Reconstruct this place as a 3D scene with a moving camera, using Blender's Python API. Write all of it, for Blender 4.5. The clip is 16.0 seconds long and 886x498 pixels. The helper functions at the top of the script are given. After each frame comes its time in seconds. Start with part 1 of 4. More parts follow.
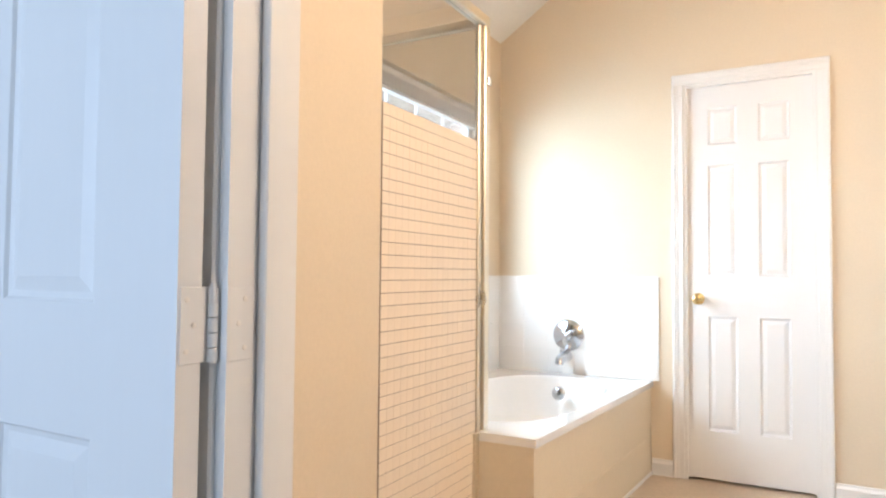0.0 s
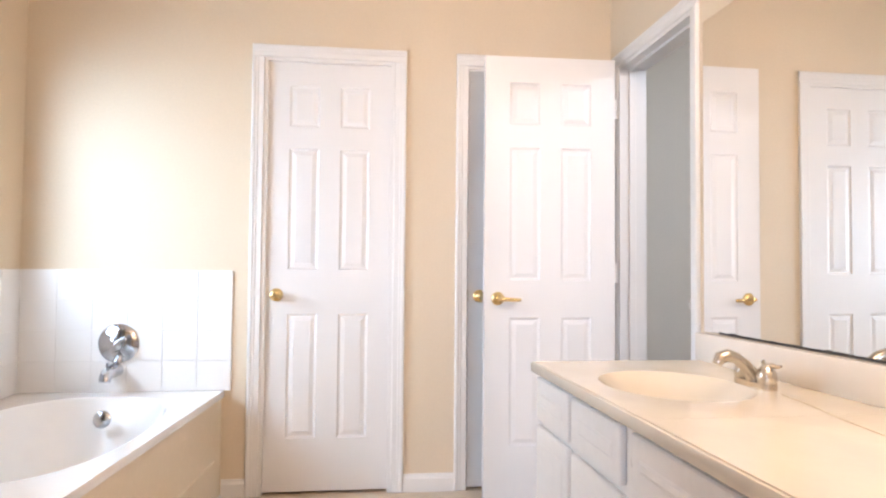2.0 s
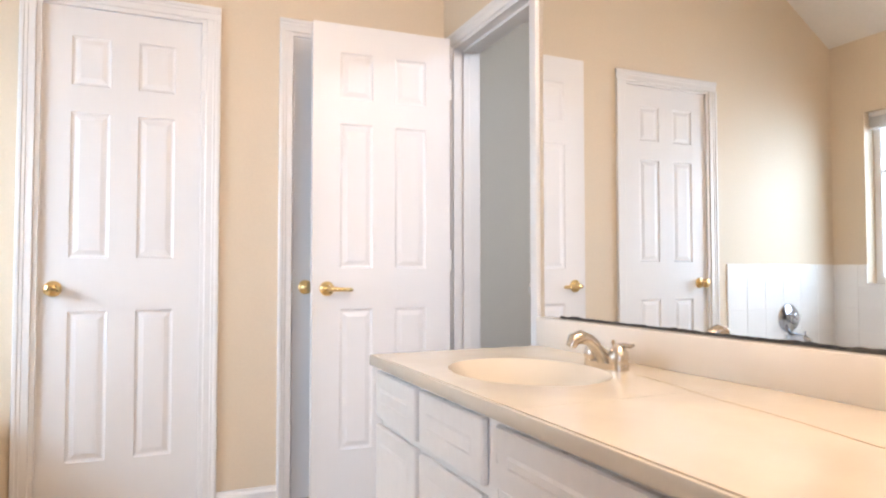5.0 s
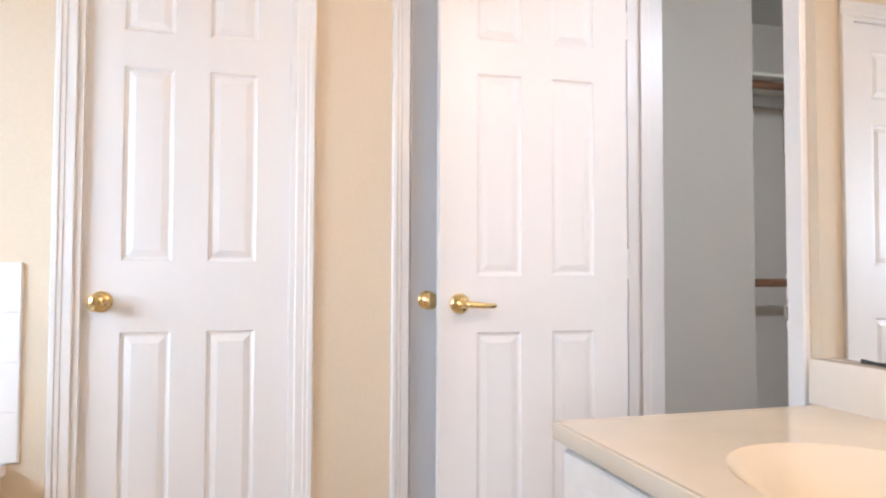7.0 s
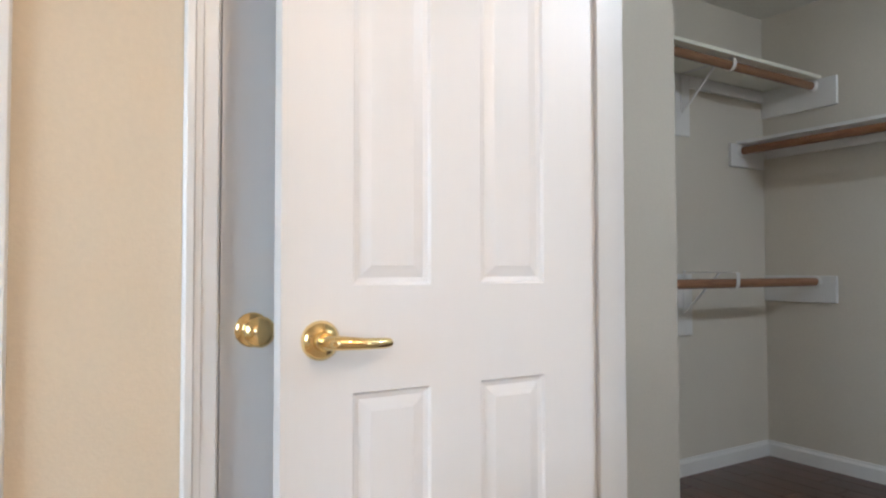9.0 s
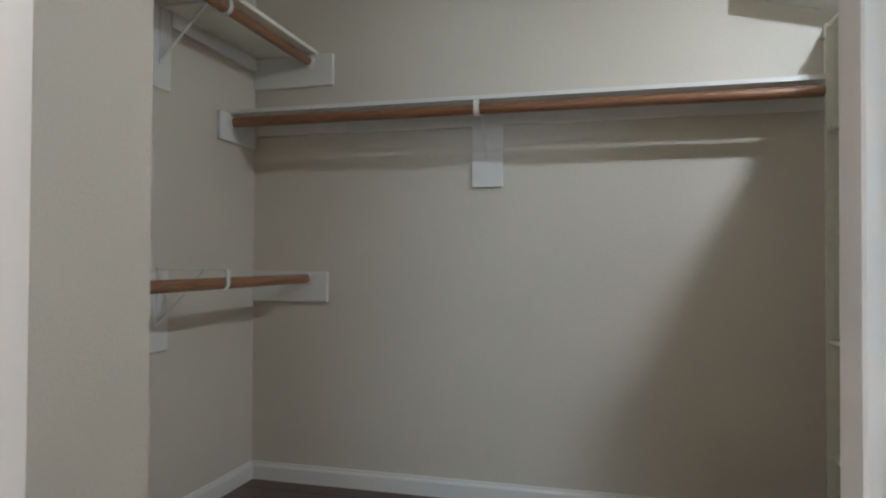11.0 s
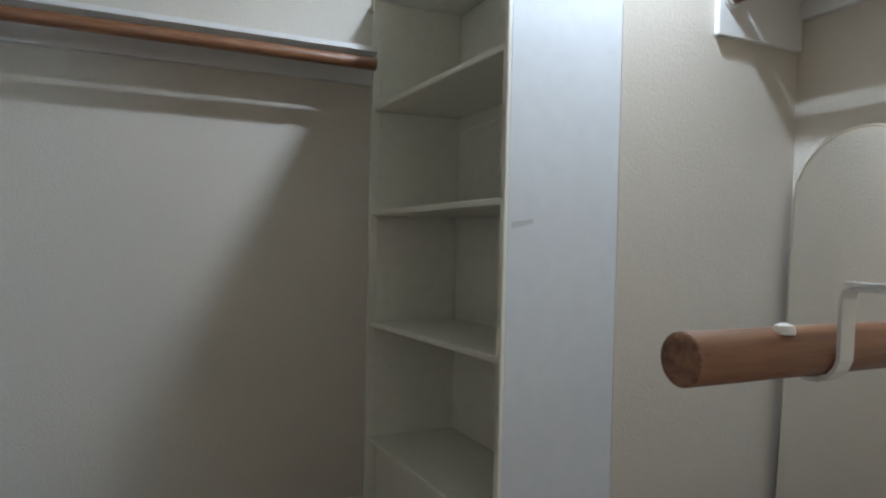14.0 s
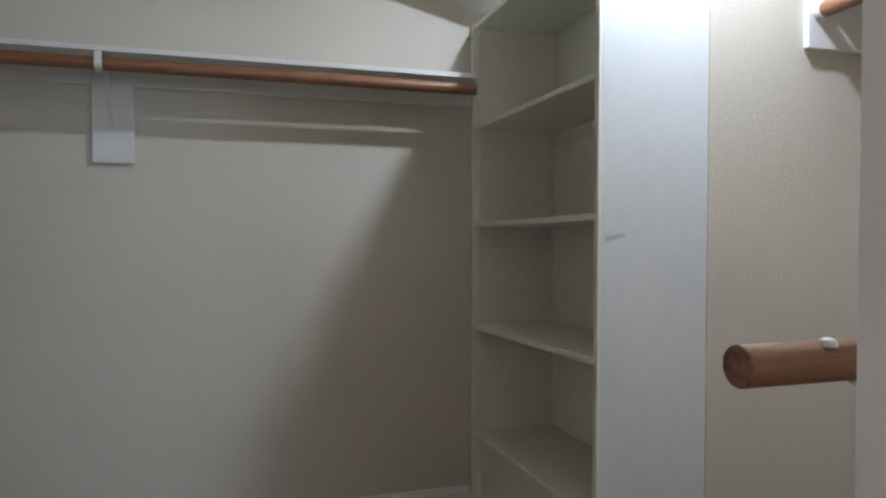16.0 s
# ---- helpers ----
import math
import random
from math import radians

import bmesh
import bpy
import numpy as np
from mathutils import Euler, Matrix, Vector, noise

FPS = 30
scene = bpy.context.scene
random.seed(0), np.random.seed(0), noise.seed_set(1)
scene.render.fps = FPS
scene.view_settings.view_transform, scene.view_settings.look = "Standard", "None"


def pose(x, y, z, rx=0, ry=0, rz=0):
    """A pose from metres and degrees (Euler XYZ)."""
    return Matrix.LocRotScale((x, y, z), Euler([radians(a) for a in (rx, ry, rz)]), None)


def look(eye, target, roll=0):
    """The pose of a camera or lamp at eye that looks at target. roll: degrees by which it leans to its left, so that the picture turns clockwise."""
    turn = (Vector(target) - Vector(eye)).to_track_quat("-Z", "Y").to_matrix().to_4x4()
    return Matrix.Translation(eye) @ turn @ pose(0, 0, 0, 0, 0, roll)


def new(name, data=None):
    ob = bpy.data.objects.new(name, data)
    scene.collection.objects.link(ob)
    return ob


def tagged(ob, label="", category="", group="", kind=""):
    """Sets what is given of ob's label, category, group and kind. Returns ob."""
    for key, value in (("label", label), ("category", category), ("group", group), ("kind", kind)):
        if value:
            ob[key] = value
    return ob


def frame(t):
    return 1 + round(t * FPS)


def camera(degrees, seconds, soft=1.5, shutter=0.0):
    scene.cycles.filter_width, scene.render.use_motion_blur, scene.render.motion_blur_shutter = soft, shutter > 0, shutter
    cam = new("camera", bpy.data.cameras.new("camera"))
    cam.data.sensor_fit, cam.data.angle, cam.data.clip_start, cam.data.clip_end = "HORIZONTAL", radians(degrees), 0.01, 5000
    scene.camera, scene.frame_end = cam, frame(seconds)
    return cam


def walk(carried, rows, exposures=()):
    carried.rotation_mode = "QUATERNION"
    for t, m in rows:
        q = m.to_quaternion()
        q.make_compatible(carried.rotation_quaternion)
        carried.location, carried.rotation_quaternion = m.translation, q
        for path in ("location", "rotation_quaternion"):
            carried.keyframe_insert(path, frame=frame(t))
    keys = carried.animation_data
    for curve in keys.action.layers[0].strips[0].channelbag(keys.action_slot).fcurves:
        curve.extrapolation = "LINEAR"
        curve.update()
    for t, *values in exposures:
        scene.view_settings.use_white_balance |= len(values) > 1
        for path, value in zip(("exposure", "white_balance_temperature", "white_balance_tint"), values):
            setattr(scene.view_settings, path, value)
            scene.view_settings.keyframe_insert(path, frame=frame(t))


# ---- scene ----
cam = camera(68.0, 16.0, soft=2.2)
PATH = [
    (0, (0.17, -0.021, 1.048), (-0.784, 1.736, 1.123), 0.5),
    (0.5, (0.045, 0.089, 1.075), (-0.514, 2.009, 1.129), 0.5),
    (1, (0.024, 0.238, 1.069), (-0.241, 2.22, 1.125), 0.5),
    (1.5, (0.034, 0.373, 1.054), (0.031, 2.373, 1.114), 0.5),
    (2, (0.091, 0.455, 1.044), (0.343, 2.438, 1.113), 0.5),
    (2.5, (0.084, 0.509, 1.049), (0.662, 2.422, 1.113), 0.4),
    (3, (0.078, 0.517, 1.03), (0.875, 2.35, 1.101), 0.2),
    (3.2, (0.079, 0.53, 1.028), (0.92, 2.344, 1.101), 0.1),
    (5.5, (0.083, 0.834, 0.985), (0.821, 2.692, 1.056), -0.2),
    (6, (0.119, 1.018, 1.001), (0.735, 2.92, 1.066), -0.0),
    (6.5, (0.137, 1.251, 1.019), (0.684, 3.174, 1.079), 0.1),
    (7, (0.15, 1.528, 1.018), (0.682, 3.454, 1.088), 0.2),
    (7.5, (0.158, 1.771, 1.009), (0.726, 3.687, 1.07), 0.2),
    (8, (0.22, 2.064, 1.028), (0.855, 3.959, 1.093), 0.2),
    (8.2, (0.238, 2.143, 1.03), (0.908, 4.026, 1.098), 0.1),
    (10.3, (0.7, 2.812, 1.037), (2.44, 3.796, 1.078), -0.0),
    (10.5, (0.771, 2.852, 1.039), (2.573, 3.718, 1.078), 0.0),
    (11, (0.965, 2.941, 1.058), (2.899, 3.449, 1.092), 0.3),
    (11.5, (1.051, 3.012, 1.075), (3.046, 3.155, 1.085), 0.2),
    (12, (1.125, 3.051, 1.096), (3.122, 2.947, 1.08), 0.7),
    (12.5, (1.239, 3.036, 1.093), (3.221, 2.77, 1.064), 0.5),
    (13, (1.326, 2.994, 1.088), (3.264, 2.501, 1.056), 0.8),
    (13.5, (1.397, 2.964, 1.088), (3.263, 2.246, 1.054), 1.1),
    (14, (1.426, 2.948, 1.087), (3.24, 2.105, 1.05), 1.3),
    (14.5, (1.441, 2.947, 1.083), (3.228, 2.051, 1.041), 1.2),
    (15, (1.439, 2.96, 1.08), (3.221, 2.053, 1.036), 1.1),
    (15.5, (1.382, 2.992, 1.096), (3.214, 2.191, 1.052), 0.5),
    (16, (1.251, 3.043, 1.132), (3.166, 2.468, 1.087), 0.1),
]
EXPOSURES = [(0.0, 0.42, 6500, 12), (1.0, 0.32, 6500, 16), (2.0, 0.20, 6450, 18), (3.0, 0.18, 6450, 18), (5.5, 0.12, 6450, 17), (7.5, 0.06, 6450, 18), (8.2, 0.00, 6350, 15), (10.3, -0.30, 6500, 10), (11.5, -0.38, 6700, 11), (13.5, -0.52, 6200, 10), (16.0, -0.52, 6450, 14)]
walk(cam, [(t, look(eye, target, roll)) for t, eye, target, roll in PATH], EXPOSURES)
WINDOW_W, BEDROOM_W, VANITY_W, CLOSET_W = 116, 58, 11.0, 17

# ---- world, sun, large lights ----
sky = bpy.data.worlds.new("sky")
scene.world = sky
sky.use_nodes = True
_sky = sky.node_tree.nodes.new("ShaderNodeTexSky")
_sky.sky_type = "NISHITA"
_sky.sun_disc = False
_sky.sun_elevation, _sky.sun_rotation = radians(57), radians(68)
sky.node_tree.links.new(_sky.outputs[0], sky.node_tree.nodes["Background"].inputs[0])
sky.node_tree.nodes["Background"].inputs[1].default_value = 0.12


def lamp(name, kind, m, power, colour, **settings):
    data = bpy.data.lights.new(name, kind)
    data.energy, data.color = power, colour
    for key, value in settings.items():
        if key == "size":
            data.shape = "RECTANGLE"
            data.size, data.size_y = value
        elif key == "radius":
            data.shadow_soft_size = value
        elif key == "angle":
            data.angle = value
    ob = new(name, data)
    ob.matrix_world = m
    return ob


SUN_DIR = Vector((0.50, 0.20, 0.84))
lamp("sun", "SUN", look(SUN_DIR, (0, 0, 0)), 5.0, (1.0, 0.95, 0.87), angle=radians(0.5))
# the sky's light in the opening of the tub window, and from an assumed bedroom window behind the camera
lamp("window_daylight", "AREA", look((-2.35, 2.3, 1.75), (-0.7, 3.45, 1.15)), WINDOW_W, (0.60, 0.81, 1.0), size=(1.7, 1.6))
lamp("bedroom_daylight", "AREA", look((-1.2, -2.55, 1.5), (-0.9, 0.5, 1.1)), BEDROOM_W, (0.52, 0.71, 1.0), size=(1.3, 1.2))
# warm lights of an assumed, unseen vanity bar above the mirror
for _y in (0.82, 1.05, 1.28, 1.51):
    lamp("vanity_bulb_light", "POINT", Matrix.Translation((1.02, _y, 2.26)), VANITY_W, (1.0, 0.845, 0.71), radius=0.05)
# closet ceiling lamp
lamp("closet_dome_light", "AREA", look((2.61, 1.915, 2.372), (2.61, 1.9151, 0)), CLOSET_W, (0.72, 0.85, 1.0), size=(0.07, 0.07))
lamp("closet_bulb_light", "POINT", Matrix.Translation((2.61, 1.915, 2.375)), CLOSET_W * 2.2, (0.72, 0.85, 1.0), radius=0.032)


# ---- materials ----
def nodes_of(name):
    m = bpy.data.materials.new(name)
    m.use_nodes = True
    t = m.node_tree
    return m, t, t.nodes["Principled BSDF"], t.nodes.new, t.links.new


def surface(name, colour, rough=0.5, metal=0.0, vary=0.06, grain=60.0, stain=2.0, bump=0.0, bump_scale=200.0, distance=0.002, spread=0.0, coat=0.0, stretch=(1, 1, 1), rough_vary=0.08):
    """A paint, stone or metal: colour varied at two scales, roughness varied, fine relief."""
    m, t, b, n, link = nodes_of(name)
    geo = n("ShaderNodeTexCoord")
    mapping = n("ShaderNodeMapping")
    mapping.inputs["Scale"].default_value = stretch
    link(geo.outputs["Object"], mapping.inputs[0])
    fine, wide = n("ShaderNodeTexNoise"), n("ShaderNodeTexNoise")
    fine.inputs["Scale"].default_value, wide.inputs["Scale"].default_value = grain, stain
    fine.inputs["Detail"].default_value, wide.inputs["Detail"].default_value = 4, 5
    link(mapping.outputs[0], fine.inputs[0])
    link(geo.outputs["Object"], wide.inputs[0])
    mix = n("ShaderNodeMath")
    mix.operation = "ADD"
    link(fine.outputs[0], mix.inputs[0])
    link(wide.outputs[0], mix.inputs[1])
    ramp = n("ShaderNodeMapRange")
    ramp.inputs[1].default_value, ramp.inputs[2].default_value = 0.7, 1.3
    ramp.inputs[3].default_value, ramp.inputs[4].default_value = 1 - vary, 1 + vary
    link(mix.outputs[0], ramp.inputs[0])
    tone = n("ShaderNodeHueSaturation")
    tone.inputs["Color"].default_value = (*colour, 1)
    value = ramp.outputs[0]
    if spread:
        info, rnd, mul = n("ShaderNodeObjectInfo"), n("ShaderNodeMapRange"), n("ShaderNodeMath")
        rnd.inputs[3].default_value, rnd.inputs[4].default_value = 1 - spread, 1 + spread
        mul.operation = "MULTIPLY"
        link(info.outputs["Random"], rnd.inputs[0])
        link(rnd.outputs[0], mul.inputs[0])
        link(value, mul.inputs[1])
        value = mul.outputs[0]
    link(value, tone.inputs["Value"])
    link(tone.outputs[0], b.inputs["Base Color"])
    rr = n("ShaderNodeMapRange")
    rr.inputs[1].default_value, rr.inputs[2].default_value = 0.3, 0.7
    rr.inputs[3].default_value, rr.inputs[4].default_value = max(0.02, rough - rough_vary), min(1, rough + rough_vary)
    link(wide.outputs[0], rr.inputs[0])
    link(rr.outputs[0], b.inputs["Roughness"])
    b.inputs["Metallic"].default_value = metal
    b.inputs["Coat Weight"].default_value = coat
    if bump:
        tex, relief = n("ShaderNodeTexNoise"), n("ShaderNodeBump")
        tex.inputs["Scale"].default_value, tex.inputs["Detail"].default_value = bump_scale, 3
        relief.inputs["Strength"].default_value, relief.inputs["Distance"].default_value = bump, distance
        link(mapping.outputs[0], tex.inputs[0])
        link(tex.outputs[0], relief.inputs["Height"])
        link(relief.outputs[0], b.inputs["Normal"])
    return m


def wood(name, dark, light, rough=0.4, scale=9.0, stretch=(12, 1, 12), spread=0.12, coat=0.2):
    m, t, b, n, link = nodes_of(name)
    geo, mapping, wave, ramp = n("ShaderNodeTexCoord"), n("ShaderNodeMapping"), n("ShaderNodeTexNoise"), n("ShaderNodeValToRGB")
    mapping.inputs["Scale"].default_value = stretch
    wave.inputs["Scale"].default_value, wave.inputs["Detail"].default_value, wave.inputs["Roughness"].default_value = scale, 8, 0.65
    ramp.color_ramp.elements[0].color, ramp.color_ramp.elements[1].color = (*dark, 1), (*light, 1)
    ramp.color_ramp.elements[0].position, ramp.color_ramp.elements[1].position = 0.3, 0.7
    info, rnd, tone = n("ShaderNodeObjectInfo"), n("ShaderNodeMapRange"), n("ShaderNodeHueSaturation")
    rnd.inputs[3].default_value, rnd.inputs[4].default_value = 1 - spread, 1 + spread
    link(info.outputs["Random"], rnd.inputs[0])
    link(rnd.outputs[0], tone.inputs["Value"])
    link(geo.outputs["Object"], mapping.inputs[0])
    link(mapping.outputs[0], wave.inputs[0])
    link(wave.outputs[0], ramp.inputs[0])
    link(ramp.outputs[0], tone.inputs["Color"])
    link(tone.outputs[0], b.inputs["Base Color"])
    relief = n("ShaderNodeBump")
    relief.inputs["Strength"].default_value, relief.inputs["Distance"].default_value = 0.25, 0.001
    link(wave.outputs[0], relief.inputs["Height"])
    link(relief.outputs[0], b.inputs["Normal"])
    b.inputs["Roughness"].default_value = rough
    b.inputs["Coat Weight"].default_value = coat
    return m


def pane_material(name, rough=0.0):
    m, t, b, n, link = nodes_of(name)
    b.inputs["Transmission Weight"].default_value = 1.0
    b.inputs["Roughness"].default_value = rough
    b.inputs["IOR"].default_value = 1.45
    return m


def glowing(name, colour, strength):
    m, t, b, n, link = nodes_of(name)
    b.inputs["Emission Color"].default_value = (*colour, 1)
    b.inputs["Emission Strength"].default_value = strength
    return m


TAN = surface("tan_wall_paint", (0.70, 0.59, 0.445), 0.62, vary=0.03, grain=90, stain=1.3, bump=0.25, bump_scale=160, distance=0.0015)
BEIGE = surface("closet_wall_paint", (0.65, 0.595, 0.515), 0.6, vary=0.035, grain=110, stain=1.6, bump=0.5, bump_scale=125, distance=0.0025)
CEIL = surface("ceiling_paint", (0.80, 0.77, 0.71), 0.8, vary=0.03, bump=0.4, bump_scale=90, distance=0.003)
CEIL_CLOSET = surface("closet_ceiling_paint", (0.80, 0.78, 0.72), 0.8, vary=0.04, bump=0.4, bump_scale=90, distance=0.003)
TRIM = surface("white_trim_paint", (0.77, 0.755, 0.735), 0.34, vary=0.01, rough_vary=0.03, grain=40, stain=3, bump=0.06, bump_scale=120, distance=0.001)
DOORPAINT = surface("door_paint", (0.77, 0.755, 0.74), 0.38, vary=0.008, rough_vary=0.03, grain=25, stain=2.5, bump=0.12, bump_scale=70, distance=0.0008, stretch=(3, 3, 0.25))
CABPAINT = surface("cabinet_paint", (0.81, 0.765, 0.71), 0.34, vary=0.03, grain=30, stain=4, bump=0.08, bump_scale=90, distance=0.0008)
SHELFPAINT = surface("shelf_paint", (0.89, 0.875, 0.77), 0.42, vary=0.045, grain=24, stain=3.5, bump=0.10, bump_scale=80, distance=0.001)
PANELPAINT = surface("panel_paint", (0.74, 0.765, 0.79), 0.4, vary=0.03, grain=24, stain=2.5, bump=0.1, bump_scale=80, distance=0.001)
MARBLE = surface("cultured_marble", (0.71, 0.63, 0.505), 0.2, vary=0.05, grain=7, stain=1.5, coat=0.3)
SPLASH = surface("cultured_marble_splash", (0.80, 0.73, 0.64), 0.2, vary=0.04, grain=7, stain=1.5, coat=0.2)
ACRYLIC = surface("white_acrylic", (0.84, 0.83, 0.81), 0.14, vary=0.015, grain=20, stain=2, coat=0.4)
SKIRT = surface("tub_skirt_tan", (0.72, 0.62, 0.47), 0.4, vary=0.03, grain=50, stain=2)
TILE = surface("white_glazed_tile", (0.83, 0.82, 0.80), 0.12, vary=0.015, grain=10, stain=2, spread=0.02)
GROUT = surface("white_grout", (0.84, 0.83, 0.81), 0.8, vary=0.04, grain=90)
CHROME = surface("chrome", (0.58, 0.60, 0.64), 0.10, 1.0, vary=0.03, rough_vary=0.04)
NICKEL = surface("worn_chrome", (0.62, 0.56, 0.48), 0.22, 1.0, vary=0.08, grain=50)
BRASS = surface("polished_brass", (0.86, 0.65, 0.32), 0.16, 1.0, vary=0.05, rough_vary=0.05)
GOLD = surface("gold_anodised_frame", (0.80, 0.73, 0.60), 0.34, 1.0, vary=0.05)
CREAMFILM = surface("cream_frosted_film", (0.82, 0.70, 0.56), 0.35, vary=0.03, grain=60, spread=0.02)
FILMLINE = surface("brown_film_lines", (0.20, 0.13, 0.085), 0.6, vary=0.1)
BLACK = surface("dark_gap", (0.02, 0.018, 0.016), 0.9)
DESILVER = surface("desilvered_edge", (0.045, 0.042, 0.038), 0.55, vary=0.4, grain=120, stain=20)
BRIGHTSTEEL = surface("bright_steel_lip", (0.78, 0.76, 0.72), 0.28, 1.0, vary=0.08, grain=60)
STEEL = surface("strike_plate_brass", (0.48, 0.40, 0.28), 0.35, 1.0, vary=0.15, grain=70)
FLOORVINYL = surface("tan_vinyl_floor", (0.56, 0.45, 0.335), 0.4, vary=0.10, grain=45, stain=5, bump=0.1, bump_scale=60)
# Brick colour lifted to near white: overexposed daylight put into the paint.
BRICK = surface("daylight_pale_brick", (0.82, 0.77, 0.72), 0.85, vary=0.18, grain=40, stain=7, bump=0.5, bump_scale=80, distance=0.004)
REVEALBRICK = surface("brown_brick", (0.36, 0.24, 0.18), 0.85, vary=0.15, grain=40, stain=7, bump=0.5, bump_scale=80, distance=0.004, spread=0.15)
MORTAR = surface("mortar", (0.78, 0.76, 0.72), 0.9, vary=0.1, grain=60)
GRASS = surface("lawn", (0.07, 0.11, 0.035), 0.9, vary=0.4, grain=40, stain=1)
ROD = wood("red_brown_closet_rod", (0.17, 0.068, 0.030), (0.34, 0.155, 0.075), 0.38, 7, (14, 1, 14), 0.08, 0.25)
RODX = wood("red_brown_closet_rod_across", (0.17, 0.068, 0.030), (0.34, 0.155, 0.075), 0.38, 7, (1, 14, 14), 0.08, 0.25)
RODEND = wood("weathered_rod_end", (0.07, 0.030, 0.018), (0.36, 0.19, 0.115), 0.7, 75, (1, 1, 1), 0.1, 0.0)
PLANK = wood("dark_floor_plank", (0.035, 0.013, 0.008), (0.105, 0.040, 0.024), 0.34, 5, (9, 1, 1), 0.3, 0.3)
CLEAR = pane_material("clear_glass")
MIRROR, _t, _b, _n, _l = nodes_of("mirror_silver")
_b.inputs["Base Color"].default_value, _b.inputs["Metallic"].default_value, _b.inputs["Roughness"].default_value = (0.90, 0.90, 0.88, 1), 1.0, 0.005
BULB = glowing("warm_bulb", (1.0, 0.80, 0.54), 6.0)
BULB_COOL = glowing("cool_bulb", (0.93, 0.97, 1.0), 6.0)
DUSK = surface("bedroom_wall_paint", (0.60, 0.58, 0.54), 0.7, vary=0.03)
CARPET = surface("bedroom_carpet", (0.38, 0.33, 0.27), 0.95, vary=0.15, grain=200, bump=0.6, bump_scale=300)


# ---- mesh helpers ----
def box(bm, x0, x1, y0, y1, z0, z1, bevel=0.0, segments=1):
    """A box from its two corners, its edges rounded by bevel."""
    made = bmesh.ops.create_cube(bm, size=1)["verts"]
    for v in made:
        v.co = Vector(((x0 + x1) / 2 + v.co.x * (x1 - x0), (y0 + y1) / 2 + v.co.y * (y1 - y0), (z0 + z1) / 2 + v.co.z * (z1 - z0)))
    if bevel:
        edges = list({e for v in made for e in v.link_edges})
        bmesh.ops.bevel(bm, geom=edges, offset=bevel, segments=segments, profile=0.5, affect="EDGES")
    return bm


def boxed(*args, bevel=0.0, segments=1):
    return box(bmesh.new(), *args, bevel=bevel, segments=segments)


def rod(bm, a, b, r, r2=None, sides=20, caps=True):
    """A round bar from a to b."""
    a, b = Vector(a), Vector(b)
    m = Matrix.Translation((a + b) / 2) @ (b - a).to_track_quat("Z", "Y").to_matrix().to_4x4()
    bmesh.ops.create_cone(bm, cap_ends=caps, segments=sides, radius1=r, radius2=r if r2 is None else r2, depth=(b - a).length, matrix=m)
    return bm


def lathe(bm, profile, m, sides=24):
    """Turns (radius, height) steps about the local z axis, at the pose m."""
    rings = []
    for r, h in profile:
        rings.append([bm.verts.new(m @ Vector((r * math.cos(2 * math.pi * k / sides), r * math.sin(2 * math.pi * k / sides), h))) for k in range(sides)])
    for lo, hi in zip(rings, rings[1:]):
        for k in range(sides):
            bm.faces.new((lo[k], lo[(k + 1) % sides], hi[(k + 1) % sides], hi[k]))
    bm.faces.new(rings[0][::-1])
    bm.faces.new(rings[-1])
    return bm


def tube(bm, points, radii, sides=14):
    """A bent bar through points."""
    pts = [Vector(p) for p in points]
    rings = []
    for k, p in enumerate(pts):
        ahead = (pts[min(k + 1, len(pts) - 1)] - pts[max(k - 1, 0)]).normalized()
        turn = ahead.to_track_quat("Z", "Y").to_matrix()
        r = radii[k] if isinstance(radii, (list, tuple)) else radii
        rings.append([bm.verts.new(p + turn @ Vector((r * math.cos(2 * math.pi * j / sides), r * math.sin(2 * math.pi * j / sides), 0))) for j in range(sides)])
    for lo, hi in zip(rings, rings[1:]):
        for j in range(sides):
            bm.faces.new((lo[j], lo[(j + 1) % sides], hi[(j + 1) % sides], hi[j]))
    bm.faces.new(rings[0][::-1])
    bm.faces.new(rings[-1])
    return bm


def strap(bm, points, normals_across, half_width, thick):
    """A flat metal strip through points; normals_across is the direction of its width."""
    w = Vector(normals_across).normalized() * half_width
    pts = [Vector(p) for p in points]
    rings = []
    for k, p in enumerate(pts):
        ahead = (pts[min(k + 1, len(pts) - 1)] - pts[max(k - 1, 0)]).normalized()
        up = ahead.cross(w).normalized() * thick / 2
        rings.append([bm.verts.new(p + s * w + q * up) for s, q in ((-1, -1), (1, -1), (1, 1), (-1, 1))])
    for lo, hi in zip(rings, rings[1:]):
        for j in range(4):
            bm.faces.new((lo[j], lo[(j + 1) % 4], hi[(j + 1) % 4], hi[j]))
    bm.faces.new(rings[0][::-1])
    bm.faces.new(rings[-1])
    return bm


def prism(bm, outline, axis, lo, hi):
    """An outline of 2D corners pulled along an axis from lo to hi."""
    def at(p, h):
        u, v = p
        return {"x": (h, u, v), "y": (u, h, v), "z": (u, v, h)}[axis]
    a = [bm.verts.new(at(p, lo)) for p in outline]
    b = [bm.verts.new(at(p, hi)) for p in outline]
    n = len(outline)
    bm.faces.new(a[::-1])
    bm.faces.new(b)
    for k in range(n):
        bm.faces.new((a[k], a[(k + 1) % n], b[(k + 1) % n], b[k]))
    return bm


def finish(name, bm, material, smooth=False):
    bmesh.ops.recalc_face_normals(bm, faces=bm.faces[:])
    me = bpy.data.meshes.new(name)
    bm.to_mesh(me)
    bm.free()
    me.materials.append(material)
    if smooth:
        for f in me.polygons:
            f.use_smooth = True
        me.set_sharp_from_angle(angle=radians(38))
    return me


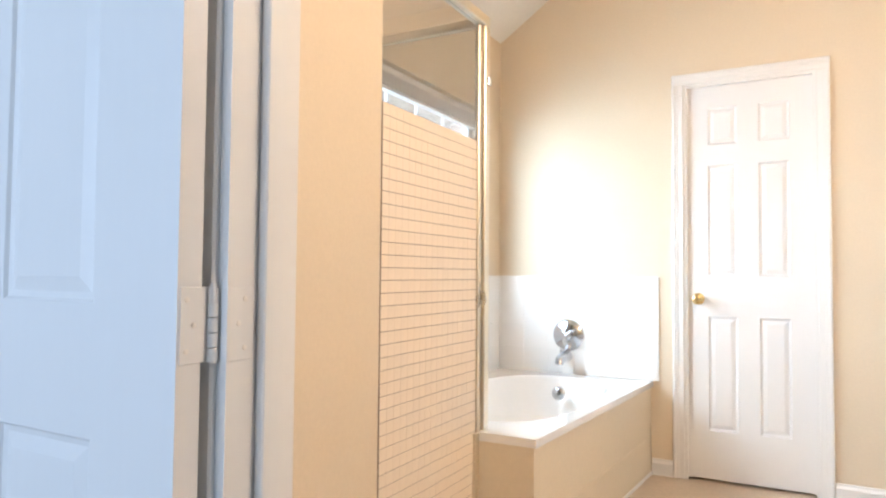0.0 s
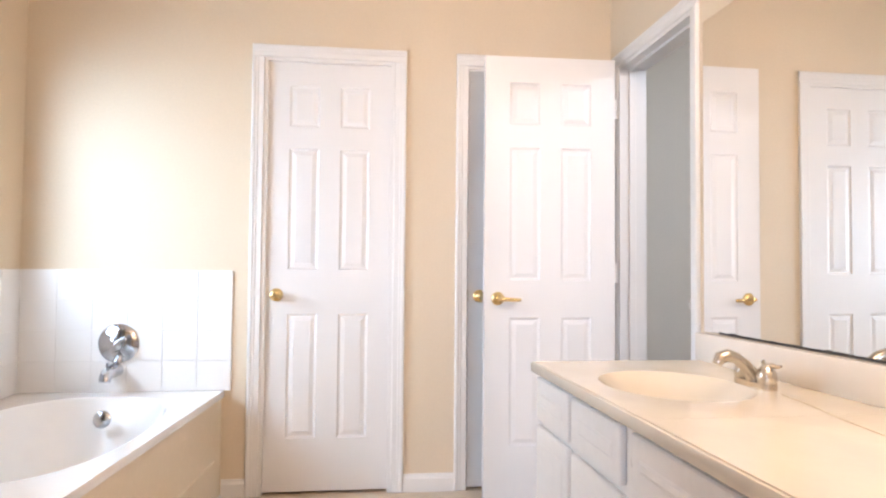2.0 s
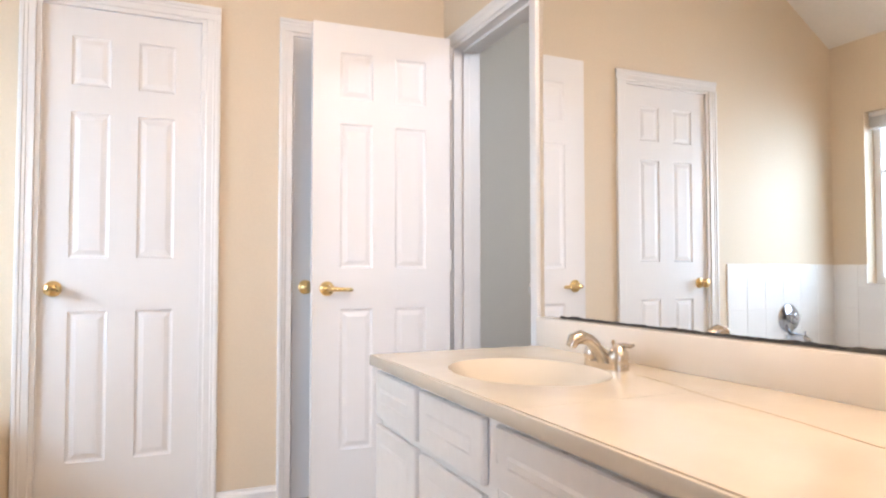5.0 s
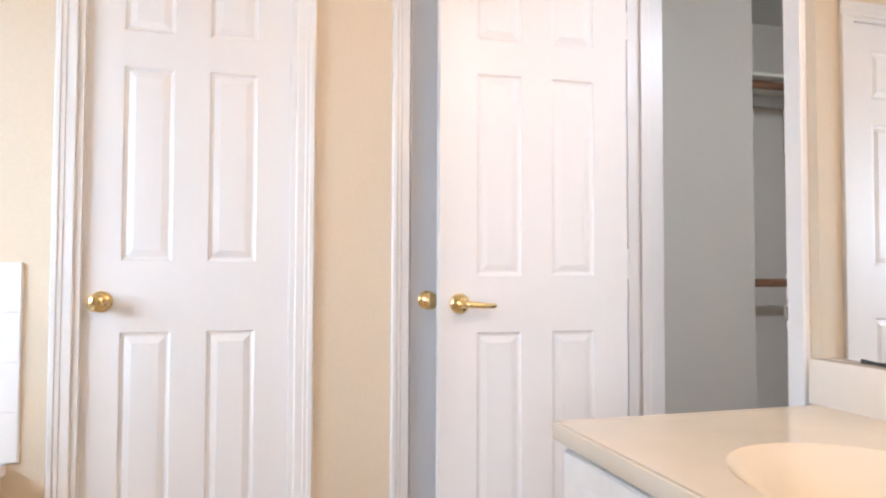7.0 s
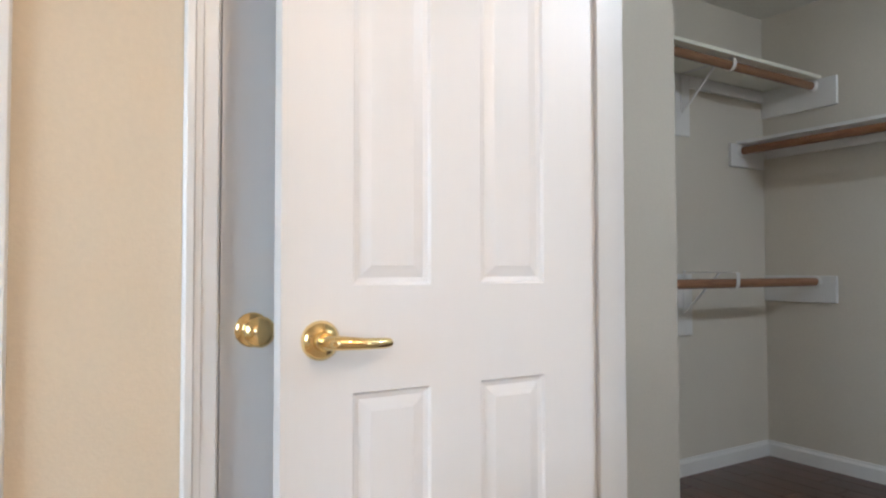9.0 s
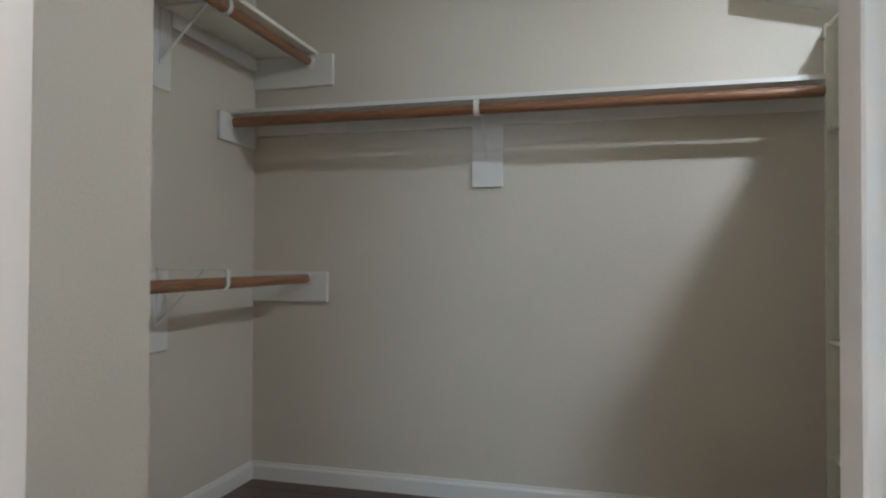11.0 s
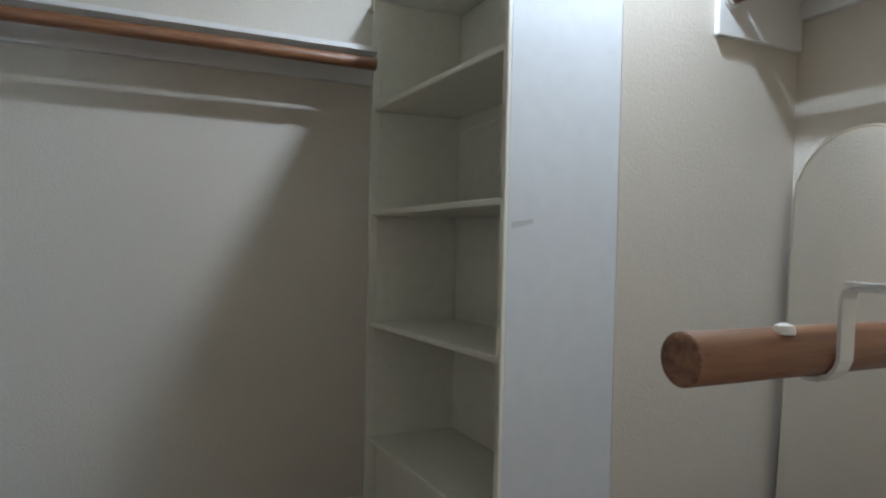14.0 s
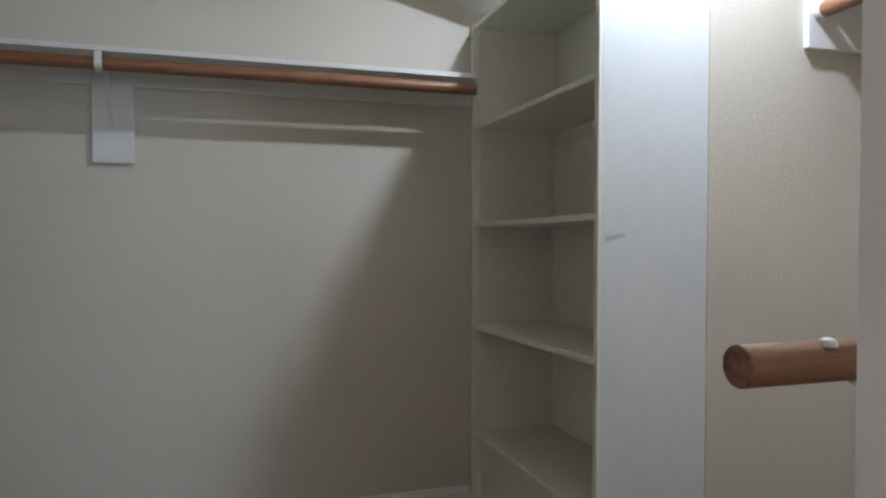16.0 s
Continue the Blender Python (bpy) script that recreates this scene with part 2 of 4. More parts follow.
def thing(name, origin, label, category, group="", turn=0.0):
    ob = new(name)
    ob.empty_display_size = 0.05
    ob.matrix_world = pose(*origin, 0, 0, turn)
    return tagged(ob, label, category, group)


def part(name, bm, material, parent, label="", smooth=False, local=False):
    """One mesh under a thing or part; bm is in world metres, or in the parent's own with local."""
    ob = new(name, finish(name, bm, material, smooth))
    base = Vector((0, 0, 0))
    up = parent
    while up is not None:
        base += up.location
        up = up.parent
    if not local:
        ob.data.transform(Matrix.Translation(-base))
    ob.parent = parent
    return tagged(ob, label)


def structure(name, bm, material, label="", category=""):
    ob = new(name, finish(name, bm, material))
    return tagged(ob, label, category, kind="structure")


# ---- large structure: bathroom ----
WX, FY, LX = 1.335, 3.60, -1.41        # vanity wall face, far wall face, tub window wall face
D1, D2 = (-0.361, 0.249), (0.608, 1.218)   # openings of the two closed doors in the far wall
CD = (2.785, 3.495)                      # opening of the closet doorway in the vanity wall
ED = (-0.45, 0.40)                     # opening of the entry doorway
EY0, EY1 = 0.553, 0.669                # entry wall
HEAD = 2.05


def wall_far():
    bm = bmesh.new()
    for a, b in ((LX - 0.12, D1[0]), (D1[1], D2[0]), (D2[1], WX)):
        box(bm, a, b, FY, FY + 0.11, 0, 2.9)
    for a, b in (D1, D2):
        box(bm, a, b, FY, FY + 0.11, HEAD, 2.9)
    return structure("wall_far", bm, TAN, "tan painted textured bathroom wall behind tub and doors", "wall")


def wall_vanity():
    bm = bmesh.new()
    box(bm, WX, WX + 0.13, EY0, CD[0], 0, 2.9)
    box(bm, WX, WX + 0.13, CD[1], 4.0, 0, 2.9)
    box(bm, WX, WX + 0.13, CD[0], CD[1], HEAD, 2.9)
    return structure("wall_vanity", bm, TAN, "tan painted wall carrying the vanity mirror", "wall")


WIN = (2.20, 3.38, 0.92, 1.98)


def wall_window():
    bm = bmesh.new()
    y0, y1, z0, z1 = WIN
    x0, x1 = LX - 0.14, LX
    box(bm, x0, x1, EY0, y0, 0, 2.9)
    box(bm, x0, x1, y1, FY, 0, 2.9)
    box(bm, x0, x1, y0, y1, 0, z0)
    box(bm, x0, x1, y0, y1, z1, 2.9)
    return structure("wall_window", bm, TAN, "tan painted wall with the tub window", "wall")


def wall_entry():
    bm = bmesh.new()
    box(bm, LX, ED[0], EY0, EY1, 0, 2.9)
    box(bm, ED[1], WX, EY0, EY1, 0, 2.9)
    box(bm, ED[0], ED[1], EY0, EY1, HEAD, 2.9)
    return structure("wall_entry", bm, TAN, "tan painted wall with the entry doorway", "wall")


wall_far(), wall_vanity(), wall_window(), wall_entry()
structure("wall_shower", boxed(-0.92, -0.82, EY1, 1.45, 0, 2.9, bevel=0.004), TAN, "tan painted short wall beside the shower", "wall")
structure("ceiling", prism(bmesh.new(), [(WX + 0.13, 2.74), (-0.98, 2.74), (LX - 0.02, 2.43), (LX - 0.14, 2.43), (LX - 0.14, 2.60), (-0.98, 2.88), (WX + 0.13, 2.88)], "y", EY0 - 0.05, FY + 0.11), CEIL, "off-white ceiling sloping down to the window wall", "ceiling")
structure("floor", boxed(LX - 0.14, WX + 0.06, EY0 + 0.05, FY + 0.4, -0.08, 0), FLOORVINYL, "tan mottled sheet vinyl bathroom floor", "floor")
structure("door_closet_backing", boxed(-0.6, 1.33, FY + 0.38, FY + 0.42, -0.08, 2.9), DUSK, "plain wall closing the cupboards", "wall")
structure("cupboard_ceiling", boxed(-0.6, 1.33, FY + 0.11, FY + 0.38, 2.3, 2.4), DUSK, "plain cupboard ceiling", "ceiling")
structure("cupboard_side", boxed(-0.64, -0.6, FY + 0.11, FY + 0.42, -0.08, 2.4), DUSK, "plain cupboard side", "wall")

# bedroom behind the start of the walk
structure("bedroom_floor", boxed(-2.2, 2.6, -3.0, EY0 + 0.05, -0.08, -0.004), CARPET, "plain carpet outside the entry door", "floor")
structure("bedroom_ceiling", boxed(-2.2, 2.6, -3.0, EY0 - 0.05, 2.6, 2.7), CEIL, "plain bedroom ceiling", "ceiling")
structure("bedroom_wall_side", boxed(-2.3, -2.2, -3.0, EY0, -0.08, 2.7), DUSK, "plain bedroom wall", "wall")
structure("bedroom_wall_other_side", boxed(2.6, 2.7, -3.0, EY0, -0.08, 2.7), DUSK, "plain bedroom wall", "wall")
structure("bedroom_wall_front", boxed(-2.2, LX - 0.14, EY0, EY1, -0.08, 2.7), DUSK, "plain bedroom wall", "wall")
structure("bedroom_wall_front_side", boxed(WX + 0.13, 2.6, EY0, EY1, -0.08, 2.7), DUSK, "plain bedroom wall", "wall")
# Unseen window, its place chosen so daylight falls on the open entry door.
_bm = bmesh.new()
box(_bm, -2.3, -1.9, -3.1, -3.0, -0.08, 2.7)
box(_bm, -0.5, 2.7, -3.1, -3.0, -0.08, 2.7)
box(_bm, -1.9, -0.5, -3.1, -3.0, -0.08, 0.85)
box(_bm, -1.9, -0.5, -3.1, -3.0, 2.15, 2.7)
structure("bedroom_wall_window", _bm, DUSK, "plain bedroom wall with an assumed, unseen window opening", "wall")
structure("ground", boxed(-60, 60, -60, 60, -0.6, -0.3), GRASS, "lawn around the house", "ground")

# ---- large structure: closet ----
CX, CL, CR = 3.825, 4.645, 1.09        # closet far wall, left wall, right wall
KX = 2.835                             # face of the short wall beside the shelf unit
CH = 2.45
structure("wall_closet_far", boxed(CX, CX + 0.12, 0.95, 4.77, 0, 2.6), BEIGE, "grey-beige textured closet wall behind the long rod", "wall")
structure("wall_closet_left", boxed(2.29, CX, CL, CL + 0.12, 0, 2.6), BEIGE, "grey-beige textured closet wall with two rods", "wall")
structure("wall_closet_return", boxed(WX + 0.13, 2.29, 4.0, CL + 0.12, 0, 2.6, bevel=0.004), BEIGE, "grey-beige textured closet wall ending in a corner", "wall")
structure("wall_closet_right", boxed(WX + 0.13, KX + 0.12, CR - 0.12, CR, 0, 2.6), BEIGE, "grey-beige closet wall behind the arched mirror", "wall")
structure("wall_closet_stub", boxed(KX, KX + 0.12, CR, 1.776, 0, 2.6), BEIGE, "grey-beige textured short wall beside the shelf unit", "wall")
structure("wall_closet_behind_unit", boxed(KX + 0.12, CX, 1.61, 1.776, 0, 2.6), BEIGE, "grey-beige wall behind the shelf unit", "wall")
structure("ceiling_closet", boxed(WX + 0.13, CX + 0.12, CR - 0.12, CL + 0.12, CH, CH + 0.12), CEIL_CLOSET, "dim textured closet ceiling", "ceiling")
# Cut short so that its body plus cast shadow make the dark upper corner.
structure("ceiling_closet_slope", prism(bmesh.new(), [(2.40, 2.115), (2.40, CH), (1.748, CH), (1.748, 2.03), (2.12, 2.045)], "x", 3.62, CX), CEIL_CLOSET, "sloping low piece of closet ceiling", "ceiling")
closet_floor = structure("floor_closet", boxed(WX + 0.06, CX + 0.12, CR - 0.12, CL + 0.12, -0.08, -0.012), BLACK, "dark brown wooden plank closet floor", "floor")


# ---- trim ----
def baseboard(a, b, face, axis, out, height=0.085, name="baseboard"):
    """A skirting from a to b along an axis, its back on the wall face, standing out towards out."""
    t = 0.013 * out
    outline = [(face, 0), (face + t, 0), (face + t, height - 0.022), (face + t * 0.55, height - 0.010), (face + t * 0.45, height), (face, height)]
    if axis == "x":
        bm = prism(bmesh.new(), outline, "x", a, b)
    else:
        bm = prism(bmesh.new(), outline, "y", a, b)
    return structure(name, bm, TRIM, "white painted moulded baseboard", "baseboard")


baseboard(D1[1] + 0.058, D2[0] - 0.058, FY, "x", -1)
baseboard(-0.525, D1[0] - 0.058, FY, "x", -1)
baseboard(2.154, CL, CX, "y", -1)
baseboard(2.29, CX - 0.013, CL, "x", -1)
baseboard(WX + 0.15, 2.29, 4.0, "x", -1)
baseboard(CR, 1.776, KX, "y", -1)
baseboard(WX + 0.15, KX - 0.013, CR, "x", 1)


def casing(name, opening, face, out, along, label):
    """Moulded casing round an opening: two legs and a head. along: axis of the wall."""
    w = 0.058
    a, b = opening
    pieces = ((a - w, a, 0.0, HEAD), (b, b + w, 0.0, HEAD), (a - w, b + w, HEAD, HEAD + w))
    holder = new(name)
    tagged(holder, label, "door casing", kind="structure")
    for k, (u0, u1, z0, z1) in enumerate(pieces):
        bm = bmesh.new()
        outer = -1 if k == 0 else 1
        for lo, hi, th in ((0.0, 1.0, 0.011), (0.45, 0.96, 0.0135), (0.68, 0.98, 0.017)):
            if k < 2:
                v0, v1 = (u1 - (u1 - u0) * hi, u1 - (u1 - u0) * lo) if outer < 0 else (u0 + (u1 - u0) * lo, u0 + (u1 - u0) * hi)
                q0, q1 = z0, z1
            else:
                v0, v1, q0, q1 = u0, u1, z0 + (z1 - z0) * lo, z0 + (z1 - z0) * hi
            f0, f1 = sorted((face, face + out * th))
            if along == "x":
                box(bm, v0, v1, f0, f1, q0, q1, bevel=0.003)
            else:
                box(bm, f0, f1, v0, v1, q0, q1, bevel=0.003)
        part("casing_head" if k == 2 else "casing_leg", bm, TRIM, holder)
    return holder


casing("trim", D1, FY, -1, "x", "white moulded casing round the tub-side door")
casing("trim", D2, FY, -1, "x", "white moulded casing round the linen door")
casing("trim", CD, WX, -1, "y", "white moulded casing round the closet doorway")
casing("trim", ED, EY1, 1, "x", "white moulded casing on the bathroom side of the entry")
casing("trim", ED, EY0, -1, "x", "white moulded casing on the bedroom side of the entry")


def jamb(opening, w0, w1, along, stop_at, label):
    """Jamb boards inside an opening, with a stop."""
    a, b = opening
    holder = new("trim")
    tagged(holder, label, "door jamb", kind="structure")
    s0, s1 = stop_at
    for k, (u0, u1) in enumerate(((a, a + 0.016), (b - 0.016, b))):
        bm = boxed(u0, u1, w0, w1, 0, HEAD) if along == "x" else boxed(w0, w1, u0, u1, 0, HEAD)
        part("jamb_leg", bm, TRIM, holder)
        v0, v1 = (u1, u1 + 0.015) if k == 0 else (u0 - 0.011, u0)
        bm = boxed(v0, v1, s0, s1, 0, HEAD - 0.016, bevel=0.002) if along == "x" else boxed(s0, s1, v0, v1, 0, HEAD - 0.016, bevel=0.002)
        part("stop", bm, TRIM, holder)
    bm = boxed(a + 0.016, b - 0.016, w0, w1, HEAD - 0.016, HEAD) if along == "x" else boxed(w0, w1, a + 0.016, b - 0.016, HEAD - 0.016, HEAD)
    part("jamb_head", bm, TRIM, holder)
    bm = boxed(a + 0.016, b - 0.016, s0, s1, HEAD - 0.027, HEAD - 0.016) if along == "x" else boxed(s0, s1, a + 0.016, b - 0.016, HEAD - 0.027, HEAD - 0.016)
    part("stop", bm, TRIM, holder)
    return holder


jamb((CD[0] - 0.008, CD[1]), WX - 0.003, WX + 0.133, "y", (WX + 0.042, WX + 0.075), "white painted closet door jamb")
jamb(ED, EY0 - 0.003, EY1 + 0.003, "x", (EY0 + 0.045, EY0 + 0.08), "white painted entry door jamb")
jamb(D1, FY - 0.003, FY + 0.11, "x", (FY + 0.05, FY + 0.08), "white painted jamb of the tub-side door")
jamb((D2[0] - 0.0135, D2[1]), FY - 0.003, FY + 0.11, "x", (FY + 0.042, FY + 0.07), "white painted jamb of the linen door")


# ---- doors ----
def panel_door(name, w, place, label, lock=1.034):
    """Six-panel door in its own metres: hinge edge at x 0, front face y 0 facing -y, back face y 0.035."""
    door = new(name)
    door.matrix_world = place
    tagged(door, label, "door", kind="structure")
    h, t = 2.03, 0.035
    side, mid = 0.115 * w / 0.61, 0.100
    pw = (w - 2 * side - mid) / 2
    cols = ((side, side + pw), (side + pw + mid, w - side))
    rows = ((0.245, 0.826), (lock, 1.606), (1.712, 1.908))
    bm = bmesh.new()
    for a, b in ((0, side), (w - side, w)):
        box(bm, a, b, 0, t, 0, h)
    rails = ((0, rows[0][0]), (rows[0][1], rows[1][0]), (rows[1][1], rows[2][0]), (rows[2][1], h))
    for a, b in rails:
        box(bm, side, w - side, 0, t, a, b)
    for a, b in rows:
        box(bm, cols[0][1], cols[1][0], 0, t, a, b)
    part("slab", bm, DOORPAINT, door, local=True)
    for x0, x1 in cols:
        for z0, z1 in rows:
            bm = bmesh.new()
            g, s = 0.012, 0.020
            steps = ((0.0, 0.0), (0.004, 0.0045), (g, 0.0065), (g + s, 0.0015))
            for face, sgn in ((0.0, 1), (t, -1)):
                loops = []
                for inset, depth in steps:
                    y = face + sgn * depth
                    loops.append([bm.verts.new((u, y, v)) for u, v in ((x0 + inset, z0 + inset), (x1 - inset, z0 + inset), (x1 - inset, z1 - inset), (x0 + inset, z1 - inset))])
                for lo, hi in zip(loops, loops[1:]):
                    for k in range(4):
                        bm.faces.new((lo[k], lo[(k + 1) % 4], hi[(k + 1) % 4], hi[k]))
                bm.faces.new(loops[-1])
            part("panel", bm, DOORPAINT, door, local=True)
    return door


def knob(parent, x, z, side=-1, y=0.0, r=0.026):
    """Round brass knob with its rose, on the face y."""
    m = Matrix.Translation((x, y, z)) @ pose(0, 0, 0, 90 if side < 0 else -90, 0, 0)
    rose = part("rose", lathe(bmesh.new(), [(0.031, 0), (0.031, 0.003), (0.026, 0.009), (0.015, 0.012)], m), BRASS, parent, "polished brass rose", True, True)
    part("door_knob", lathe(bmesh.new(), [(0.011, 0.012), (0.010, 0.024), (0.017, 0.032), (r, 0.042), (r + 0.001, 0.052), (0.021, 0.060), (0.010, 0.064)], m), BRASS, parent, "polished brass round knob", True, True)
    return rose


def lever(parent, x, z, towards=1, y=0.0, r=0.031):
    m = Matrix.Translation((x, y, z)) @ pose(0, 0, 0, 90, 0, 0)
    part("rose", lathe(bmesh.new(), [(r, 0), (r, 0.003), (r - 0.005, 0.010), (0.016, 0.015), (0.014, 0.028)], m), BRASS, parent, "polished brass rose", True, True)
    bm = tube(bmesh.new(), [(x, y - 0.024, z), (x, y - 0.046, z), (x + 0.012 * towards, y - 0.052, z), (x + 0.05 * towards, y - 0.053, z - 0.003), (x + 0.085 * towards, y - 0.051, z - 0.004), (x + 0.096 * towards, y - 0.047, z - 0.004)], [0.010, 0.011, 0.011, 0.009, 0.0085, 0.007])
    part("lever_handle", bm, BRASS, parent, "polished brass lever handle", True, True)
    part("lock_button", lathe(bmesh.new(), [(0.0055, 0.05), (0.0055, 0.062), (0.004, 0.064)], m, 12), BRASS, parent, "", True, True)


def hinge(parent, x, y, z, dx=0.03):
    bm = bmesh.new()
    for k in range(5):
        rod(bm, (x, y, z - 0.045 + 0.018 * k), (x, y, z - 0.045 + 0.018 * k + 0.0165), 0.0065, sides=14)
    rod(bm, (x, y, z + 0.045), (x, y, z + 0.05), 0.005, 0.003, 12)
    return bm


door_1 = panel_door("door_1", 0.604, pose(D1[0] + 0.003, FY + 0.014, 0.014), "white six-panel door, closed, brass knob")
knob(door_1, 0.065, 0.915)
door_2 = panel_door("door_2", 0.600, pose(D2[0] + 0.007, FY + 0.006, 0.012), "white six-panel linen door, closed behind another door")
knob(door_2, 0.055, 0.915)
part("latch", boxed(-0.006, 0.0, 0.004, 0.022, 0.89, 0.945), STEEL, door_2, "", False, True)
# the closet door, folded back against the far wall: hinge at its right end
door_3 = panel_door("door_3", 0.613, pose(0.656, 3.398, 0.012, 0, 0, -1.6), "white six-panel closet door standing open, brass lever", 0.996)
lever(door_3, 0.062, 0.912)
for _z in (0.25, 1.03, 1.80):
    _bm = hinge(door_3, 0.6185, 0.012, _z)
    box(_bm, 0.6135, 0.6155, 0.012, 0.034, _z - 0.044, _z + 0.044)
    part("hinge", _bm, TRIM, door_3, "white painted butt hinge", True, True)
# entry door, swung right back against the bedroom wall, its hinge edge turned to the doorway
EDX, EDY = ED[0] - 0.005, EY0 - 0.058
door_4 = panel_door("door_4", 0.81, pose(EDX - 0.81, EDY, 0.012), "white six-panel entry door standing open, cool daylight on it", 0.996)
for _z in (0.25, 0.985, 1.80):
    hp = thing("door_hinge", (EDX, EY0 - 0.012, _z), "white painted butt hinge on the entry door jamb", "hinge", "entry door hinges")
    part("barrel", hinge(None, EDX + 0.006, EY0 - 0.011, _z), TRIM, hp, "", True)
    leaf = part("leaf", boxed(EDX, EDX + 0.002, EDY + 0.003, EY0 - 0.012, _z - 0.045, _z + 0.045, bevel=0.0006), TRIM, hp)
    for _dy, _dz in ((0.012, -0.030), (0.022, 0.0), (0.012, 0.030)):
        part("screw", lathe(bmesh.new(), [(0.0036, 0), (0.0036, 0.0006), (0.002, 0.001)], Matrix.Translation((EDX + 0.002, EDY + _dy, _z + _dz)) @ pose(0, 0, 0, 0, 90, 0), 10), CABPAINT, leaf, "painted screw head", True)
    _bm = boxed(ED[0] + 0.016, ED[0] + 0.018, EY0 - 0.003, EY0 + 0.036, _z - 0.045, _z + 0.045, bevel=0.0006)
    box(_bm, EDX + 0.006, ED[0] + 0.018, EY0 - 0.0045, EY0 - 0.003, _z - 0.045, _z + 0.045)
    leaf = part("leaf", _bm, TRIM, hp)
    for _dy, _dz in ((0.024, -0.030), (0.014, 0.0), (0.024, 0.030)):
        part("screw", lathe(bmesh.new(), [(0.0036, 0), (0.0036, 0.0006), (0.002, 0.001)], Matrix.Translation((ED[0] + 0.018, EY0 + _dy, _z + _dz)) @ pose(0, 0, 0, 0, 90, 0), 10), CABPAINT, leaf, "painted screw head", True)
# strike plate in the closet jamb
strike = thing("strike_plate", (1.359, CD[0] + 0.009, 0.93), "worn brass strike plate in the closet jamb", "strike plate")
_bm = bmesh.new()
_sy = CD[0] + 0.008
for _b in ((1.346, 1.372, 0.900, 0.916), (1.346, 1.372, 0.946, 0.962), (1.346, 1.3525, 0.916, 0.946), (1.3655, 1.372, 0.916, 0.946)):
    box(_bm, _b[0], _b[1], _sy, _sy + 0.0025, _b[2], _b[3])
part("plate", _bm, STEEL, strike)
# No real hole: a black block gives the shade inside the latch opening.
part("pocket_shade", boxed(1.3525, 1.3655, _sy - 0.0005, _sy + 0.0008, 0.916, 0.946), BLACK, strike)
_bm = prism(bmesh.new(), [(1.3455, 0.901), (1.330, 0.905), (1.318, 0.915), (1.312, 0.931), (1.318, 0.947), (1.330, 0.957), (1.3455, 0.961)], "y", _sy + 0.0002, _sy + 0.0022)
bmesh.ops.rotate(_bm, cent=(1.3455, _sy + 0.001, 0), matrix=Matrix.Rotation(radians(20), 3, "Z"), verts=_bm.verts)
part("lip", _bm, BRIGHTSTEEL, strike, "curved shiny steel lip")
for _z in (0.908, 0.954):
    part("screw", lathe(bmesh.new(), [(0.0042, 0), (0.0042, 0.0012), (0.002, 0.0016)], Matrix.Translation((1.359, _sy + 0.0025, _z)) @ pose(0, 0, 0, -90, 0, 0), 10), NICKEL, strike, "", True)


# ---- tub ----
def basin(bm, rect, z, centre, radii, floor_z, power=2.6, slope=0.72, count=72, lip=0.012):
    """A flat deck with an oval bowl sunk into it."""
    x0, x1, y0, y1 = rect
    cx, cy = centre
    rings = [[], [], [], [], [], []]
    corners = [math.atan2(y - cy, x - cx) for x in (x0, x1) for y in (y0, y1)]
    angles = [2 * math.pi * k / count - math.pi for k in range(count)]
    for c in corners:
        k = min(range(count), key=lambda j: abs(angles[j] - c))
        angles[k] = c
    for a in angles:
        c, s = math.cos(a), math.sin(a)
        far = min(((x1 if c > 0 else x0) - cx) / c if abs(c) > 1e-6 else 9, ((y1 if s > 0 else y0) - cy) / s if abs(s) > 1e-6 else 9)
        rr = 1 / ((abs(c) / radii[0]) ** power + (abs(s) / radii[1]) ** power) ** (1 / power)
        rings[0].append((cx + c * far, cy + s * far, z))
        rings[1].append((cx + c * (rr + lip), cy + s * (rr + lip), z))
        rings[2].append((cx + c * rr, cy + s * rr, z - lip * 0.8))
        rings[3].append((cx + c * rr * (1 + slope) / 2, cy + s * rr * (1 + slope) / 2, z + (floor_z - z) * 0.62))
        rings[4].append((cx + c * rr * slope * 0.93, cy + s * rr * slope * 0.93, floor_z + 0.012))
        rings[5].append((cx + c * rr * slope * 0.5, cy + s * rr * slope * 0.5, floor_z))
    made = [[bm.verts.new(p) for p in ring] for ring in rings]
    for lo, hi in zip(made, made[1:]):
        for k in range(count):
            bm.faces.new((lo[k], lo[(k + 1) % count], hi[(k + 1) % count], hi[k]))
    bm.faces.new(made[-1])
    drop = [bm.verts.new((p[0], p[1], z - 0.03)) for p in rings[0]]
    for k in range(count):
        bm.faces.new((drop[k], drop[(k + 1) % count], made[0][(k + 1) % count], made[0][k]))
    return bm


TUBX, TUBY = -0.555, 2.10


def skewed(bm):
    """The deck's front runs slightly off square: narrower at the shower end, wider at the far wall."""
    for v in bm.verts:
        if v.co.x > -0.62:
            v.co.x += -0.062 + 0.10 * (v.co.y - TUBY) / (FY - TUBY)
    return bm


tub = thing("bathtub", (-0.97, 2.85, 0), "white oval drop-in bathtub in a tan skirted deck", "bathtub")
part("shell", skewed(basin(bmesh.new(), (LX + 0.002, TUBX, TUBY, FY - 0.004), 0.49, (-0.975, 2.87), (0.335, 0.60), 0.10)), ACRYLIC, tub, "glossy white acrylic shell", True)
part("skirt", skewed(boxed(TUBX - 0.03, TUBX - 0.012, TUBY + 0.012, FY - 0.002, 0.0, 0.462)), SKIRT, tub, "tan painted skirt")
part("end_panel", boxed(LX + 0.002, TUBX - 0.072, TUBY + 0.004, TUBY + 0.012, 0.0, 0.462), SKIRT, tub)
